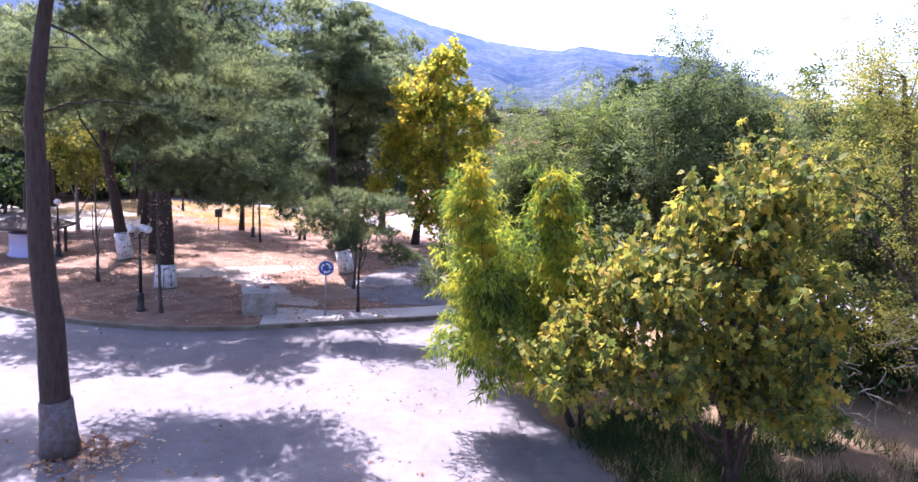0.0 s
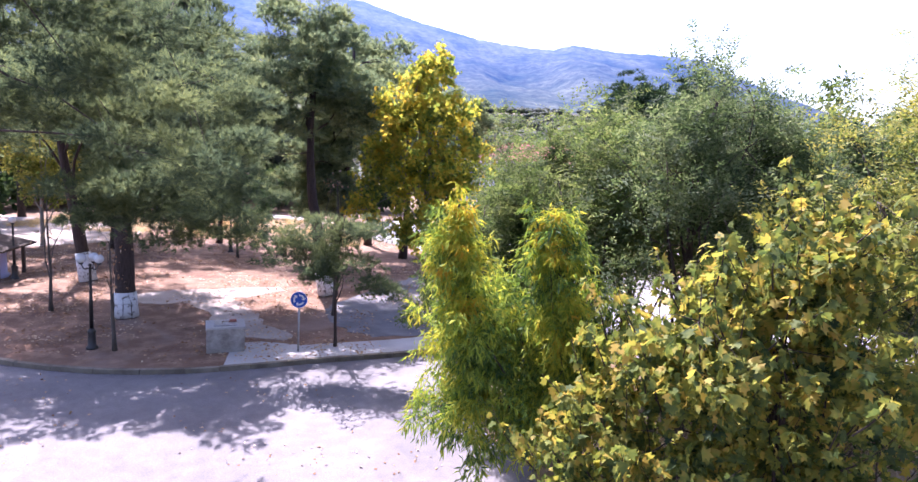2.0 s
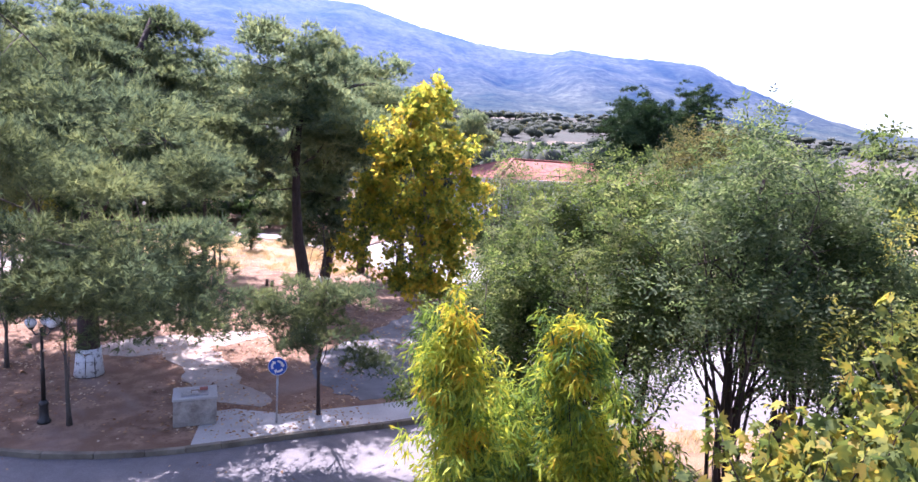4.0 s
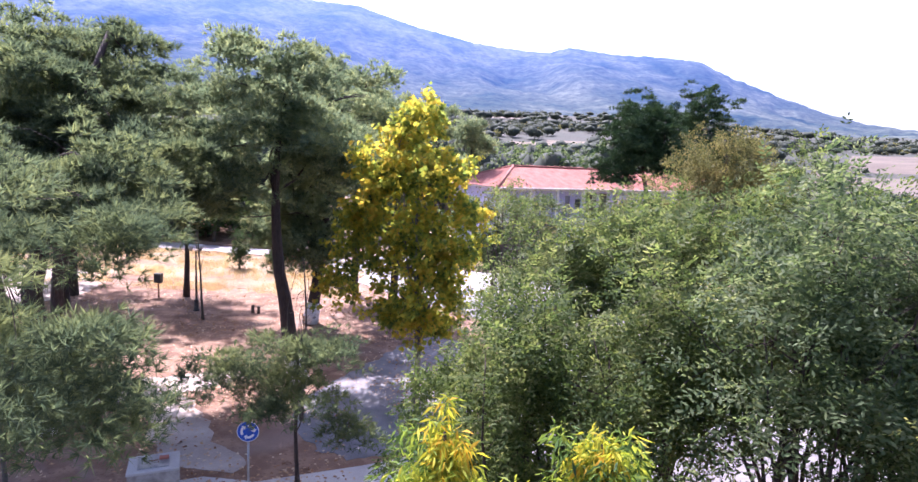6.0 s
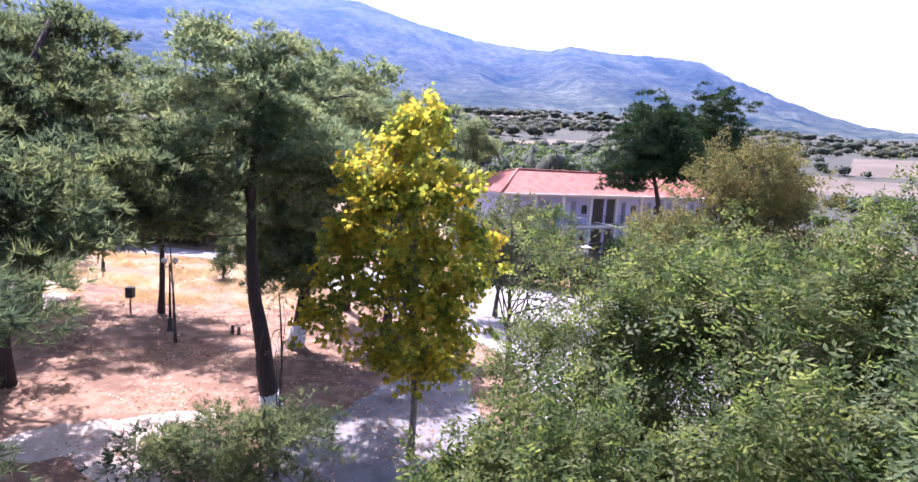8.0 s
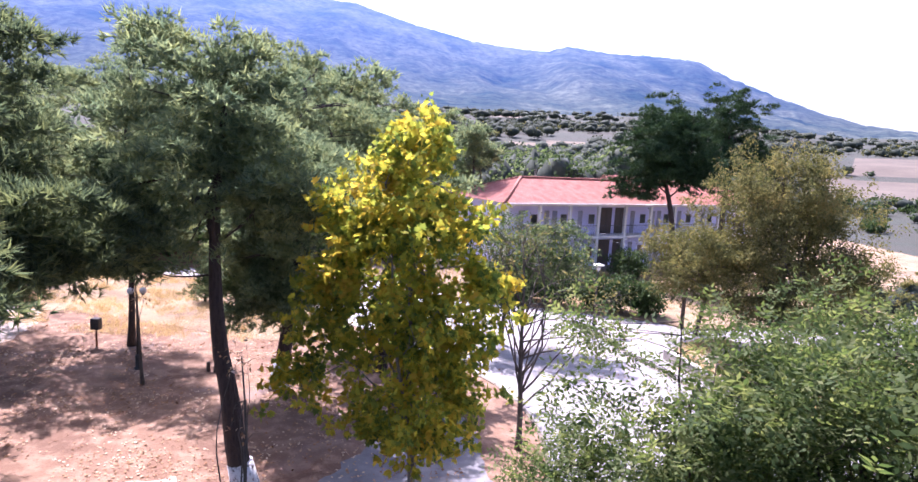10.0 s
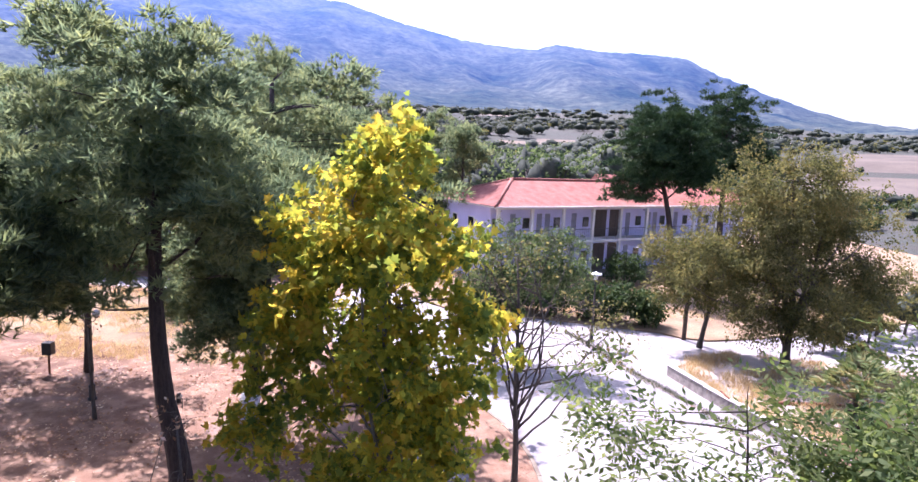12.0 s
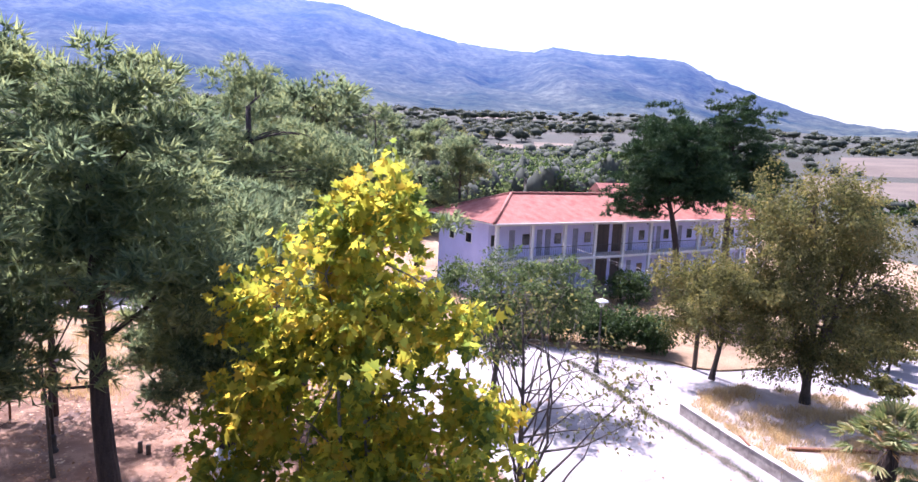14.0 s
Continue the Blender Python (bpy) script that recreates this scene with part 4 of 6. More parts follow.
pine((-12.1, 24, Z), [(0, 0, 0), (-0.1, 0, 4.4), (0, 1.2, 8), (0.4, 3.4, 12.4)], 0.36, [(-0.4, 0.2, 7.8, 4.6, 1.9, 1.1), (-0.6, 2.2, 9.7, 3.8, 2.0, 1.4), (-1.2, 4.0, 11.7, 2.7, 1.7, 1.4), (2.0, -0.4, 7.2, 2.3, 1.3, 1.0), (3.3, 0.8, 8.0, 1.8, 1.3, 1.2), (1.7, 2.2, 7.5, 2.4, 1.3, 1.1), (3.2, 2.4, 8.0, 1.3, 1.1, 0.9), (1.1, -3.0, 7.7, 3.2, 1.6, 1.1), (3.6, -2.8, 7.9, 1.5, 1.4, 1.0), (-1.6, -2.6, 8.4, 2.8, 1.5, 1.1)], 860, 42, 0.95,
     "stout pine with a limewashed foot on leaf-strewn earth", mat="shade_pine", needles=7, width=0.17, limbs=9, stout=0.24)
pine((-16.7, 29, Z), [(0, 0, 0), (-0.5, 0, 3), (-1.1, 0, 6.4), (-1.2, 0.3, 12)], 0.3, [(-1.0, 0, 9.3, 4.4, 4.0, 2.6), (-1, 0, 12.2, 3.0, 3.0, 2.2), (2.4, -0.6, 8.2, 2.4, 2.2, 1.4)], 280, 36, 1.3, "leaning pine with a limewashed foot")
pine((-16.3, 31, Z), [(0, 0, 0), (0.1, 0, 4), (0.2, 0, 12.5)], 0.3, [(0.6, 0, 9.3, 4.2, 3.8, 3.0), (0.2, 0, 12, 3.0, 3.0, 2.0)], 260, 34, 0.0, "straight dark pine among other pines")
pine((-5.8, 29.3, Z), [(0, 0, 0), (-0.42, 0, 2), (-0.78, 0, 4.2), (-0.95, 0, 7.2), (-0.75, 0.2, 10.9)], 0.34, [(0.4, 2.5, 8.9, 2.4, 1.8, 1.3), (-1.4, 2.8, 9.6, 2.4, 1.8, 1.4), (-1.4, 0, 9.7, 3.6, 3.1, 2.4), (-0.9, 0, 11.4, 2.6, 2.3, 1.5), (-3.9, -0.9, 6.9, 1.6, 1.4, 1.5), (-3.4, -0.4, 8.2, 2.0, 1.6, 1.3), (-2.5, -0.6, 7.8, 2.0, 1.6, 1.0), (0.7, 0.4, 8.4, 2.0, 1.6, 1.2)], 540, 42, 1.1,
     "gently curved pine with a limewashed foot and a bare trunk", first=0.72)
pine((-7.5, 37.4, Z), [(0, 0, 0), (0.3, 0, 2), (0.65, 0, 4.2), (0.9, 0, 8), (0.9, 0, 12.4)], 0.34, [(0.6, 0, 10.8, 3.5, 3.4, 3.2), (-0.4, -0.6, 5.4, 2.2, 1.9, 1.7), (-0.4, -0.6, 5.0, 2.2, 1.9, 1.8), (-0.5, -0.6, 3.9, 2.1, 1.7, 1.4), (-0.4, -0.7, 4.2, 2.0, 1.6, 1.4), (0.0, -0.3, 6.9, 2.4, 2.1, 1.6), (0.2, 0, 8.5, 3.0, 2.8, 1.8)], 600, 42, 1.1,
     "tall pine with low drooping boughs and a limewashed foot", first=0.35, mat="pine")
pine((-15.9, 41.5, Z), [(0, 0, 0), (0.05, 0, 4), (0.1, 0, 12)], 0.17, [(0, 0, 10.6, 4.0, 3.6, 3.4), (-0.6, 0.8, 6.6, 3.2, 2.4, 1.6), (1.2, 1.0, 5.8, 2.4, 2.0, 1.2), (-3.2, 1.0, 6.4, 2.2, 2.0, 1.4)], 400, 34, 0.0, "slender pine beside a park lamp")
for x, y, h, r in ((-17.5, 76, 18, 5.0), (-12, 74, 17.5, 4.4), (-7.8, 76, 17, 4.2), (-3.4, 76, 15.5, 3.6), (-28, 77, 18, 5.2), (-25, 45, 14.2, 3.8), (-3.6, 40, 12.4, 3.2), (-24.5, 33, 13, 3.8), (-29, 39, 13.5, 4.0), (-23, 80, 18, 5), (-32, 56, 13.5, 4), (0.4, 72, 13.0, 3.2), (-20.5, 37.5, 13.2, 3.4), (-34, 48, 13, 4), (-6.6, 44.5, 15, 3.2), (-38, 76, 18, 5), (-22.0, 40.5, 12.5, 3.0)):
    pine((x, y, 0.1), [(0, 0, 0), (0.2, 0, h * 0.4), (0, 0, h * 0.84)], 0.25, [(0, 0, h * 0.72, r, r, h * 0.2), (0.2, 0, h * 0.88, r * 0.7, r * 0.7, h * 0.11), (-0.4, 0.3, h * 0.5, r * 0.85, r * 0.8, h * 0.15)], 150, 24, 0.0,
         "tall pine with a dense grey-green crown", spread=0.55, length=0.32, needles=5, width=0.28)
# the umbrella-shaped pair before the house
pine((18.4, 65.5, 0.1), [(0, 0, 0), (-0.6, 0, 4), (-1.6, 0, 8.5), (-1.6, 0, 14.0)], 0.34, [(-1.5, 0, 11.4, 3.9, 3.6, 2.4), (-1.2, 0, 13.6, 3.3, 3.0, 1.9), (-4.4, 0, 8.6, 2.5, 2.2, 1.0), (-3.6, 0, 10, 2.6, 2.4, 1.4), (0.6, 0, 9.6, 2.4, 2.2, 1.1)], 380, 34, 0.0,
     "dark spreading pine in front of the long house", mat="dark_pine", spread=0.45, length=0.32, first=0.55, needles=8, width=0.18, pads=80, reach=0.9, flat=0.75)
pine((25.6, 73.5, 0.1), [(0, 0, 0), (-0.3, 0, 8), (-0.6, 0, 15.5)], 0.36, [(-0.6, 0, 12.6, 4.2, 3.8, 3.0), (-0.6, 0, 15.6, 3.4, 3.2, 1.9), (-2.2, 0, 10.4, 3.0, 2.6, 1.4), (1.6, 0, 10.8, 2.6, 2.4, 1.6)], 360, 34, 0.0,
     "dark tall pine beside the long house", mat="dark_pine", spread=0.45, length=0.32, first=0.55, needles=8, width=0.18, pads=80, reach=0.9, flat=0.75)

# plane tree in autumn colour
tree("plane_tree", (-1.15, 27.6, Z), "young plane tree in yellow autumn leaf on the park edge", "tree", [(0, 0, 0), (0.05, 0, 3), (-0.2, 0, 7), (-0.3, 0, 10.4)], 0.12,
     [(-0.25, 0, 4.6, 2.0, 2.0, 1.5), (-0.2, 0, 6.6, 2.0, 1.9, 1.7), (-0.25, 0, 8.2, 1.8, 1.7, 1.5), (-0.35, 0, 9.6, 1.15, 1.1, 1.1), (-2.5, -0.3, 4.2, 1.0, 0.9, 0.5), (1.5, 0, 4.6, 0.9, 0.9, 0.6), (-1.9, 0.2, 6.4, 0.8, 0.8, 0.7), (1.7, -0.4, 6.9, 0.8, 0.7, 0.7), (-1.6, 0, 8.0, 0.8, 0.7, 0.7),
      (1.3, 0.2, 8.3, 0.8, 0.7, 0.7), (-2.2, 0, 5.3, 0.9, 0.8, 0.7), (0.0, 0, 10.0, 0.5, 0.5, 0.5), (-0.7, 0, 10.1, 0.5, 0.5, 0.4), (1.5, 0, 5.6, 0.8, 0.8, 0.6), (0.1, 0.3, 3.1, 1.4, 1.3, 0.6)],
     490, None, dict(spread=0.22, per=42, size=0.145, droop=0.2, slim=1.0, lobed=True), M["plane"], M["mid_bark"], limbs=24, twigs=180, first=0.2, pads=210, reach=0.5, flat=0.55)

# two willows whose crowns run into one another, each with a golden leader
for x, foot, top in ((0.3, 2.95, 6.3), (2.05, 3.2, 6.25)):
    lean = x - foot
    willow = tree("willow_bush", (foot, 13.7, 0.04), "bushy willow with drooping leaves and a golden leader", "tree", [(0, 0, 0), (lean * 0.35, -0.1, 1.8), (lean * 0.85, -0.3, 3.8), (lean, -0.4, top - 0.4)], 0.08,
                  [(lean - 0.02, -0.4, top - 1.0, 0.42, 0.4, 0.6), (lean + 0.1, -0.4, top - 1.8, 0.62, 0.55, 0.7), (lean + 0.3, -0.3, top - 2.7, 0.85, 0.8, 0.8), (lean + 0.5, -0.1, 2.7, 1.0, 0.95, 0.9), (lean + 1.0, 0.1, top - 2.6, 0.7, 0.7, 0.8), (lean + 0.45, -0.4, 2.0, 0.95, 0.8, 0.7)],
                  330, None, dict(spread=0.18, per=72, size=0.17, droop=0.9, slim=0.17), M["willow"], M["pine_bark"], limbs=18, twigs=110, group="willow pair", first=0.2, pads=100, reach=0.4, flat=0.6)
    tips, outs = in_lobes([(lean, -0.4, top - 0.55, 0.24, 0.22, 0.5), (lean - 0.05, -0.6, top - 1.2, 0.45, 0.32, 0.5), (lean + 0.1, -0.85, top - 2.1, 0.5, 0.25, 0.5)], 48)
    part("golden_tip", blades_mesh("golden_tip", broad_clumps(tips, outs, 0.13, 56, 0.16, 0.95, 0.17), M["gold"]), None, willow, "golden orange growing tip")
tree("bush", (0.9, 19.6, 0.1), "grey-green bush beside the carriageway", "bush", [(0, 0, 0), (-0.1, 0, 2), (-0.2, 0, 4.0)], 0.08,
     [(-0.6, 0, 3.9, 1.2, 1.1, 1.1), (-0.7, 0, 2.3, 1.35, 1.1, 1.1), (0.5, 0.3, 4.4, 1.1, 1, 1.0), (0.3, -0.4, 2.6, 1.2, 1.0, 1.1)], 260, None, dict(spread=0.2, per=85, size=0.11, slim=0.35), M["fresh"], M["grey_bark"], limbs=14, twigs=90, first=0.1, pads=80, reach=0.4, flat=0.5)

# broad-leaved mulberry at the roadside
MULBERRY = [(-1.7, -1.1, 4.8, 1.25, 1.2, 0.9), (-0.7, -1.1, 5.4, 1.0, 1.0, 0.8), (-2.2, -1.0, 3.9, 1.4, 1.3, 0.9), (-0.9, -1.1, 4.1, 1.6, 1.5, 1.2), (-2.8, -1.1, 2.85, 1.05, 1.0, 0.65), (-3.4, -0.9, 2.5, 0.7, 0.7, 0.5), (-3.1, -0.9, 3.4, 0.6, 0.6, 0.5), (0.2, -1.0, 2.6, 1.1, 1.0, 0.7), (-0.5, -1.0, 5.7, 0.8, 0.8, 0.8),
            (-1.1, -1.1, 2.5, 1.4, 1.2, 0.6), (-0.1, -1.0, 4.2, 0.8, 0.7, 0.6)]
mulberry = tree("mulberry_tree", (5.6, 11.2, 0.04), "roadside mulberry with large yellowing leaves on dark stems", "tree", [(0, 0, 0), (-0.2, -0.1, 1.8), (-0.6, -0.6, 3.6), (-0.8, -1.0, 5.4)], 0.085, MULBERRY,
                235, None, dict(spread=0.22, per=44, size=0.13, droop=0.8, slim=0.95, lobed=True), M["mulberry"], M["pine_bark"], limbs=28, twigs=200, first=0.1, pads=80, reach=0.5, flat=0.45)
shoots(mulberry, MULBERRY, 180, 0.9, 24, 0.13, M["mulberry"], M["pine_bark"])
bm = bmesh.new()
for k in range(3):
    tube(bm, bend((0.12 * k - 0.1, 0.05, 0), (0.9 * k - 1.2, -0.6, 2.9), 6, 0.05, 0.06), [0.06, 0.05, 0.045, 0.04, 0.035, 0.03, 0.02], 7)
part("stem", bm, M["pine_bark"], mulberry, "dark side stems")
bm = bmesh.new()
for k in range(26):
    a = np.array([rng.uniform(0.9, 1.9), rng.uniform(-1.6, -0.6), rng.uniform(1.9, 3.6)])
    tube(bm, bend(a, a + np.array([rng.uniform(-0.6, 0.8), rng.uniform(-0.4, 0.4), rng.uniform(-0.3, 0.7)]), 5, 0.1, 0.2), [0.012, 0.011, 0.009, 0.007, 0.005, 0.003], 4)
part("dry_brushwood", bm, M["pale_bark"], mulberry, "bare pale twigs")
# yellowing locust with open airy boughs
tree("locust_tree", (10.7, 12.2, 0.1), "yellow-green locust tree with bare inner twigs", "tree", [(0, 0, 0), (-0.6, 0, 2.5), (-1.8, 0, 5), (-2.4, 0, 8.0)], 0.16,
     [(-3.8, -0.2, 6.3, 1.3, 1.3, 1.2), (-3.1, -0.1, 7.5, 1.3, 1.2, 1.0), (-2.0, 0, 8.2, 1.5, 1.4, 0.9), (-3.8, -0.3, 4.9, 1.2, 1.2, 0.9), (-2.2, -0.2, 6.2, 2.0, 1.8, 1.4), (-0.1, 0, 6.8, 2.2, 2.0, 1.8), (-2.7, -0.6, 3.7, 1.3, 1.1, 0.5), (-0.2, -0.2, 4.4, 2.0, 1.7, 0.9)],
     400, "pinnate", dict(spread=0.26, per=24, size=0.19), M["locust"], M["grey_bark"], limbs=30, twigs=240, first=0.2, pads=100, reach=0.55, flat=0.5)

# the grey-green grove on the island
GREEN = ((5.3, 15.0, 9.7, 2.2, "ash", 0.53), (3.3, 16.3, 8.1, 1.8, "fresh", 0.55), (1.75, 16.9, 7.2, 1.2, "fresh", 0.36), (6.9, 15.8, 8.6, 1.7, "ash", 0.52), (2.8, 20.8, 8.5, 2.2, "fresh", 0.42), (5.6, 21.2, 9.2, 2.3, "fresh", 0.42),
         (8.2, 20.9, 9.5, 2.5, "fresh", 0.4), (11.4, 21.2, 9.6, 2.7, "fresh", 0.36), (14.6, 21.4, 9.6, 2.8, "ash", 0.36), (18.2, 21.8, 9.6, 3.2, "ash", 0.36), (10.4, 17.6, 8.4, 2.2, "ash", 0.38), (14.2, 18.0, 8.2, 2.4, "fresh", 0.36))
for x, y, h, r, kind, low in GREEN:
    feathered = x < 9
    tree("ash_tree", (x, y, 0.04), "fine-leaved grey-green tree with several dark stems" if kind == "ash" else "fresh green fine-leaved roadside tree", "tree",
         [(0, 0, 0), (0.15, 0, h * 0.25), (-0.1, 0.1, h * 0.55), (0.1, 0, h * 0.84)], 0.12,
         [(0, 0, h * (low + 0.2), r, r * 0.95, h * 0.16), (-0.35 * r, 0, h * 0.72, r * 0.7, r * 0.7, h * 0.14), (0.42 * r, -0.1, h * 0.76, r * 0.6, r * 0.6, h * 0.13), (-0.45 * r, -0.3, h * low, r * 0.65, r * 0.6, h * 0.11),
          (0.5 * r, 0, h * (low + 0.04), r * 0.62, r * 0.6, h * 0.12), (0.05 * r, 0, h * 0.86, r * 0.72, r * 0.7, h * 0.14), (0.0, -0.5 * r, h * (low + 0.1), r * 0.7, r * 0.5, h * 0.14)],
         (470 if y > 20 else 290) if feathered else 300, "pinnate" if feathered else None, dict(spread=0.24, per=27, size=0.22, droop=0.25) if feathered else dict(spread=0.28, per=62, size=0.155, slim=0.42, droop=0.3), M[kind], M["pine_bark"], limbs=22, twigs=150,
         group="island grove", first=0.15, pads=48 if y > 20 else 36, reach=0.52, flat=0.5)

# bare tree, brown tree and others round the forecourt
tree("mulberry_tree", (2.15, 33.2, Z), "nearly bare small tree with a few curled leaves", "tree", [(0, 0, 0), (-0.05, 0, 2.0), (-0.15, 0, 4.4), (-0.3, 0, 7.2)], 0.11,
     [(1.5, -0.2, 5.9, 1.6, 1.2, 1.0), (-0.9, 0.2, 6.7, 1.3, 1.2, 1.2), (0.2, 0.2, 7.4, 1.5, 1.2, 0.7), (2.0, 0, 4.4, 1.6, 1.1, 0.9), (2.8, 0, 5.2, 0.9, 0.8, 1.0)],
     200, None, dict(spread=0.2, per=4, size=0.12, slim=0.6), M["brown"], M["grey_bark"], limbs=36, twigs=340, first=0.3, stout=0.5)
tree("elm_tree", (17.2, 45.7, 0.3), "broad tree with browning olive-coloured foliage", "tree", [(0, 0, 0), (0, 0, 3), (-0.4, 0, 6.5), (-0.9, 0, 10.6)], 0.22,
     [(-0.9, 0, 9.0, 3.2, 2.9, 2.2), (-2.4, 0, 7.4, 3.0, 2.7, 2.0), (2.0, 0, 7.0, 2.9, 2.6, 2.2), (-3.2, 0.3, 4.8, 2.8, 2.4, 1.7), (0, -0.3, 5.0, 4.0, 3.2, 1.9), (2.8, 0, 4.2, 2.4, 2.2, 1.7), (-0.5, -0.4, 2.7, 3.2, 2.4, 1.1)],
     760, None, dict(spread=0.4, per=104, size=0.142, slim=0.5), M["brown"], M["grey_bark"], limbs=40, twigs=240, first=0.12, pads=210, reach=0.85, flat=0.55)
tree("elm_tree", (14.1, 49.0, 0.1), "small leaning tree with browning foliage", "tree", [(0, 0, 0), (0.4, 0, 2.4), (0.6, 0, 5.6)], 0.15,
     [(-1.4, 0, 5.2, 2.3, 2.0, 1.6), (0.8, 0, 5.0, 2.4, 2.0, 1.6), (-0.8, 0, 3.2, 2.3, 1.8, 1.0)], 240, None, dict(spread=0.36, per=80, size=0.15, slim=0.5), M["brown"], M["grey_bark"], limbs=10, twigs=60, first=0.3)
tree("plane_tree", (-24.5, 37.0, Z), "yellow-green young tree at the back of the park", "tree", [(0, 0, 0), (0, 0, 3), (0, 0, 6.6)], 0.12, [(0, 0, 5.4, 2.2, 2.0, 2.0), (0.5, 0, 3.4, 1.6, 1.5, 0.9)], 120, None,
     dict(spread=0.3, per=50, size=0.17, slim=0.8), M["locust"], M["pale_bark"], limbs=10, twigs=50, first=0.2)
tree("olive_tree", (2.2, 45.6, 0.0), "dark green small tree before the house", "tree", [(0, 0, 0), (0.2, 0, 2.2), (0.1, 0, 5.6)], 0.15,
     [(-1.2, 0, 5.8, 2.3, 1.9, 1.3), (1.8, 0, 5.6, 2.4, 1.9, 1.1), (0.4, 0, 4.2, 2.8, 2.0, 1.2), (3.2, 0, 4.9, 1.3, 1.1, 0.7), (-0.6, -0.2, 2.9, 2.2, 1.6, 0.8)], 260, None, dict(spread=0.3, per=80, size=0.16, slim=0.4), M["ash"], M["grey_bark"], limbs=14, twigs=80, first=0.3, pads=60, reach=0.6, flat=0.4)
# shrubs near y = 17 are added to stand for the dark shaded gap
for x, y, h, r in ((2.4, 56.8, 2.9, 1.5), (4.6, 55.8, 2.8, 1.4), (6.5, 55.0, 2.7, 1.3), (8.8, 54.5, 2.5, 1.1), (10.5, 53.9, 2.7, 1.3), (12.4, 53.4, 2.4, 1.2), (14.4, 66.0, 2.8, 1.9), (9.8, 17.2, 2.3, 1.5), (12.2, 17.5, 2.5, 1.6), (14.6, 16.6, 2.4, 1.6), (7.8, 16.6, 2.0, 1.2), (15.7, 36.3, 0.8, 1.0), (17.2, 36.0, 0.9, 1.1)):
    tree("hedge_bush", (x, y, 0.1), "rounded dark green shrub" + (" beside the forecourt" if y > 45 else " at the foot of a palm" if y > 30 else " under roadside trees"), "bush", [(0, 0, 0), (0, 0, h * 0.4), (0, 0, h * 0.8)], 0.06, [(0, 0, h * 0.52, r, r, h * 0.48)],
         100, None, dict(spread=0.26, per=36, size=0.19, slim=0.62), M["shrub"], M["grey_bark"], limbs=6, twigs=20, group="dark green shrubs", first=0.1)
for x, y, h, r in ((-16.2, 50.5, 2.9, 0.8), (-13.6, 53.8, 2.6, 1.7), (-19.5, 62, 3, 2)):
    tree("shrub", (x, y, 0.13), "dark evergreen shrub on the dry grass", "bush", [(0, 0, 0), (0, 0, h * 0.4), (0, 0, h * 0.9)], 0.06,
         [(0, 0, h * 0.35, r, r, h * 0.32), (0, 0, h * 0.7, r * 0.55, r * 0.55, h * 0.28)], 70, None, dict(spread=0.2, per=50, size=0.13, slim=0.4), M["shrub"], M["grey_bark"], limbs=6, twigs=20, first=0.1)


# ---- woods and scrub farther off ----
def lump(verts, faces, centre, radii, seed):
    """A rough solid core in a far bush; its dark tone paints inner shade."""
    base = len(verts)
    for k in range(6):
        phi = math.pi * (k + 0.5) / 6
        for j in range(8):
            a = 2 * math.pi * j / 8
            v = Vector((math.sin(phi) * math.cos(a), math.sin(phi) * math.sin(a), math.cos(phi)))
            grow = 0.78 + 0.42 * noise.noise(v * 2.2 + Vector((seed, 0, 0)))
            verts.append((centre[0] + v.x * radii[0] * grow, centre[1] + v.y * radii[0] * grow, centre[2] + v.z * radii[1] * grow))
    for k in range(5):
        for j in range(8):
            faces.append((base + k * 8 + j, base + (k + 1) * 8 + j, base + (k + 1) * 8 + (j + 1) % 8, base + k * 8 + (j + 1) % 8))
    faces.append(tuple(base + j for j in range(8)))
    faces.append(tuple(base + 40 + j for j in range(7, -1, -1)))


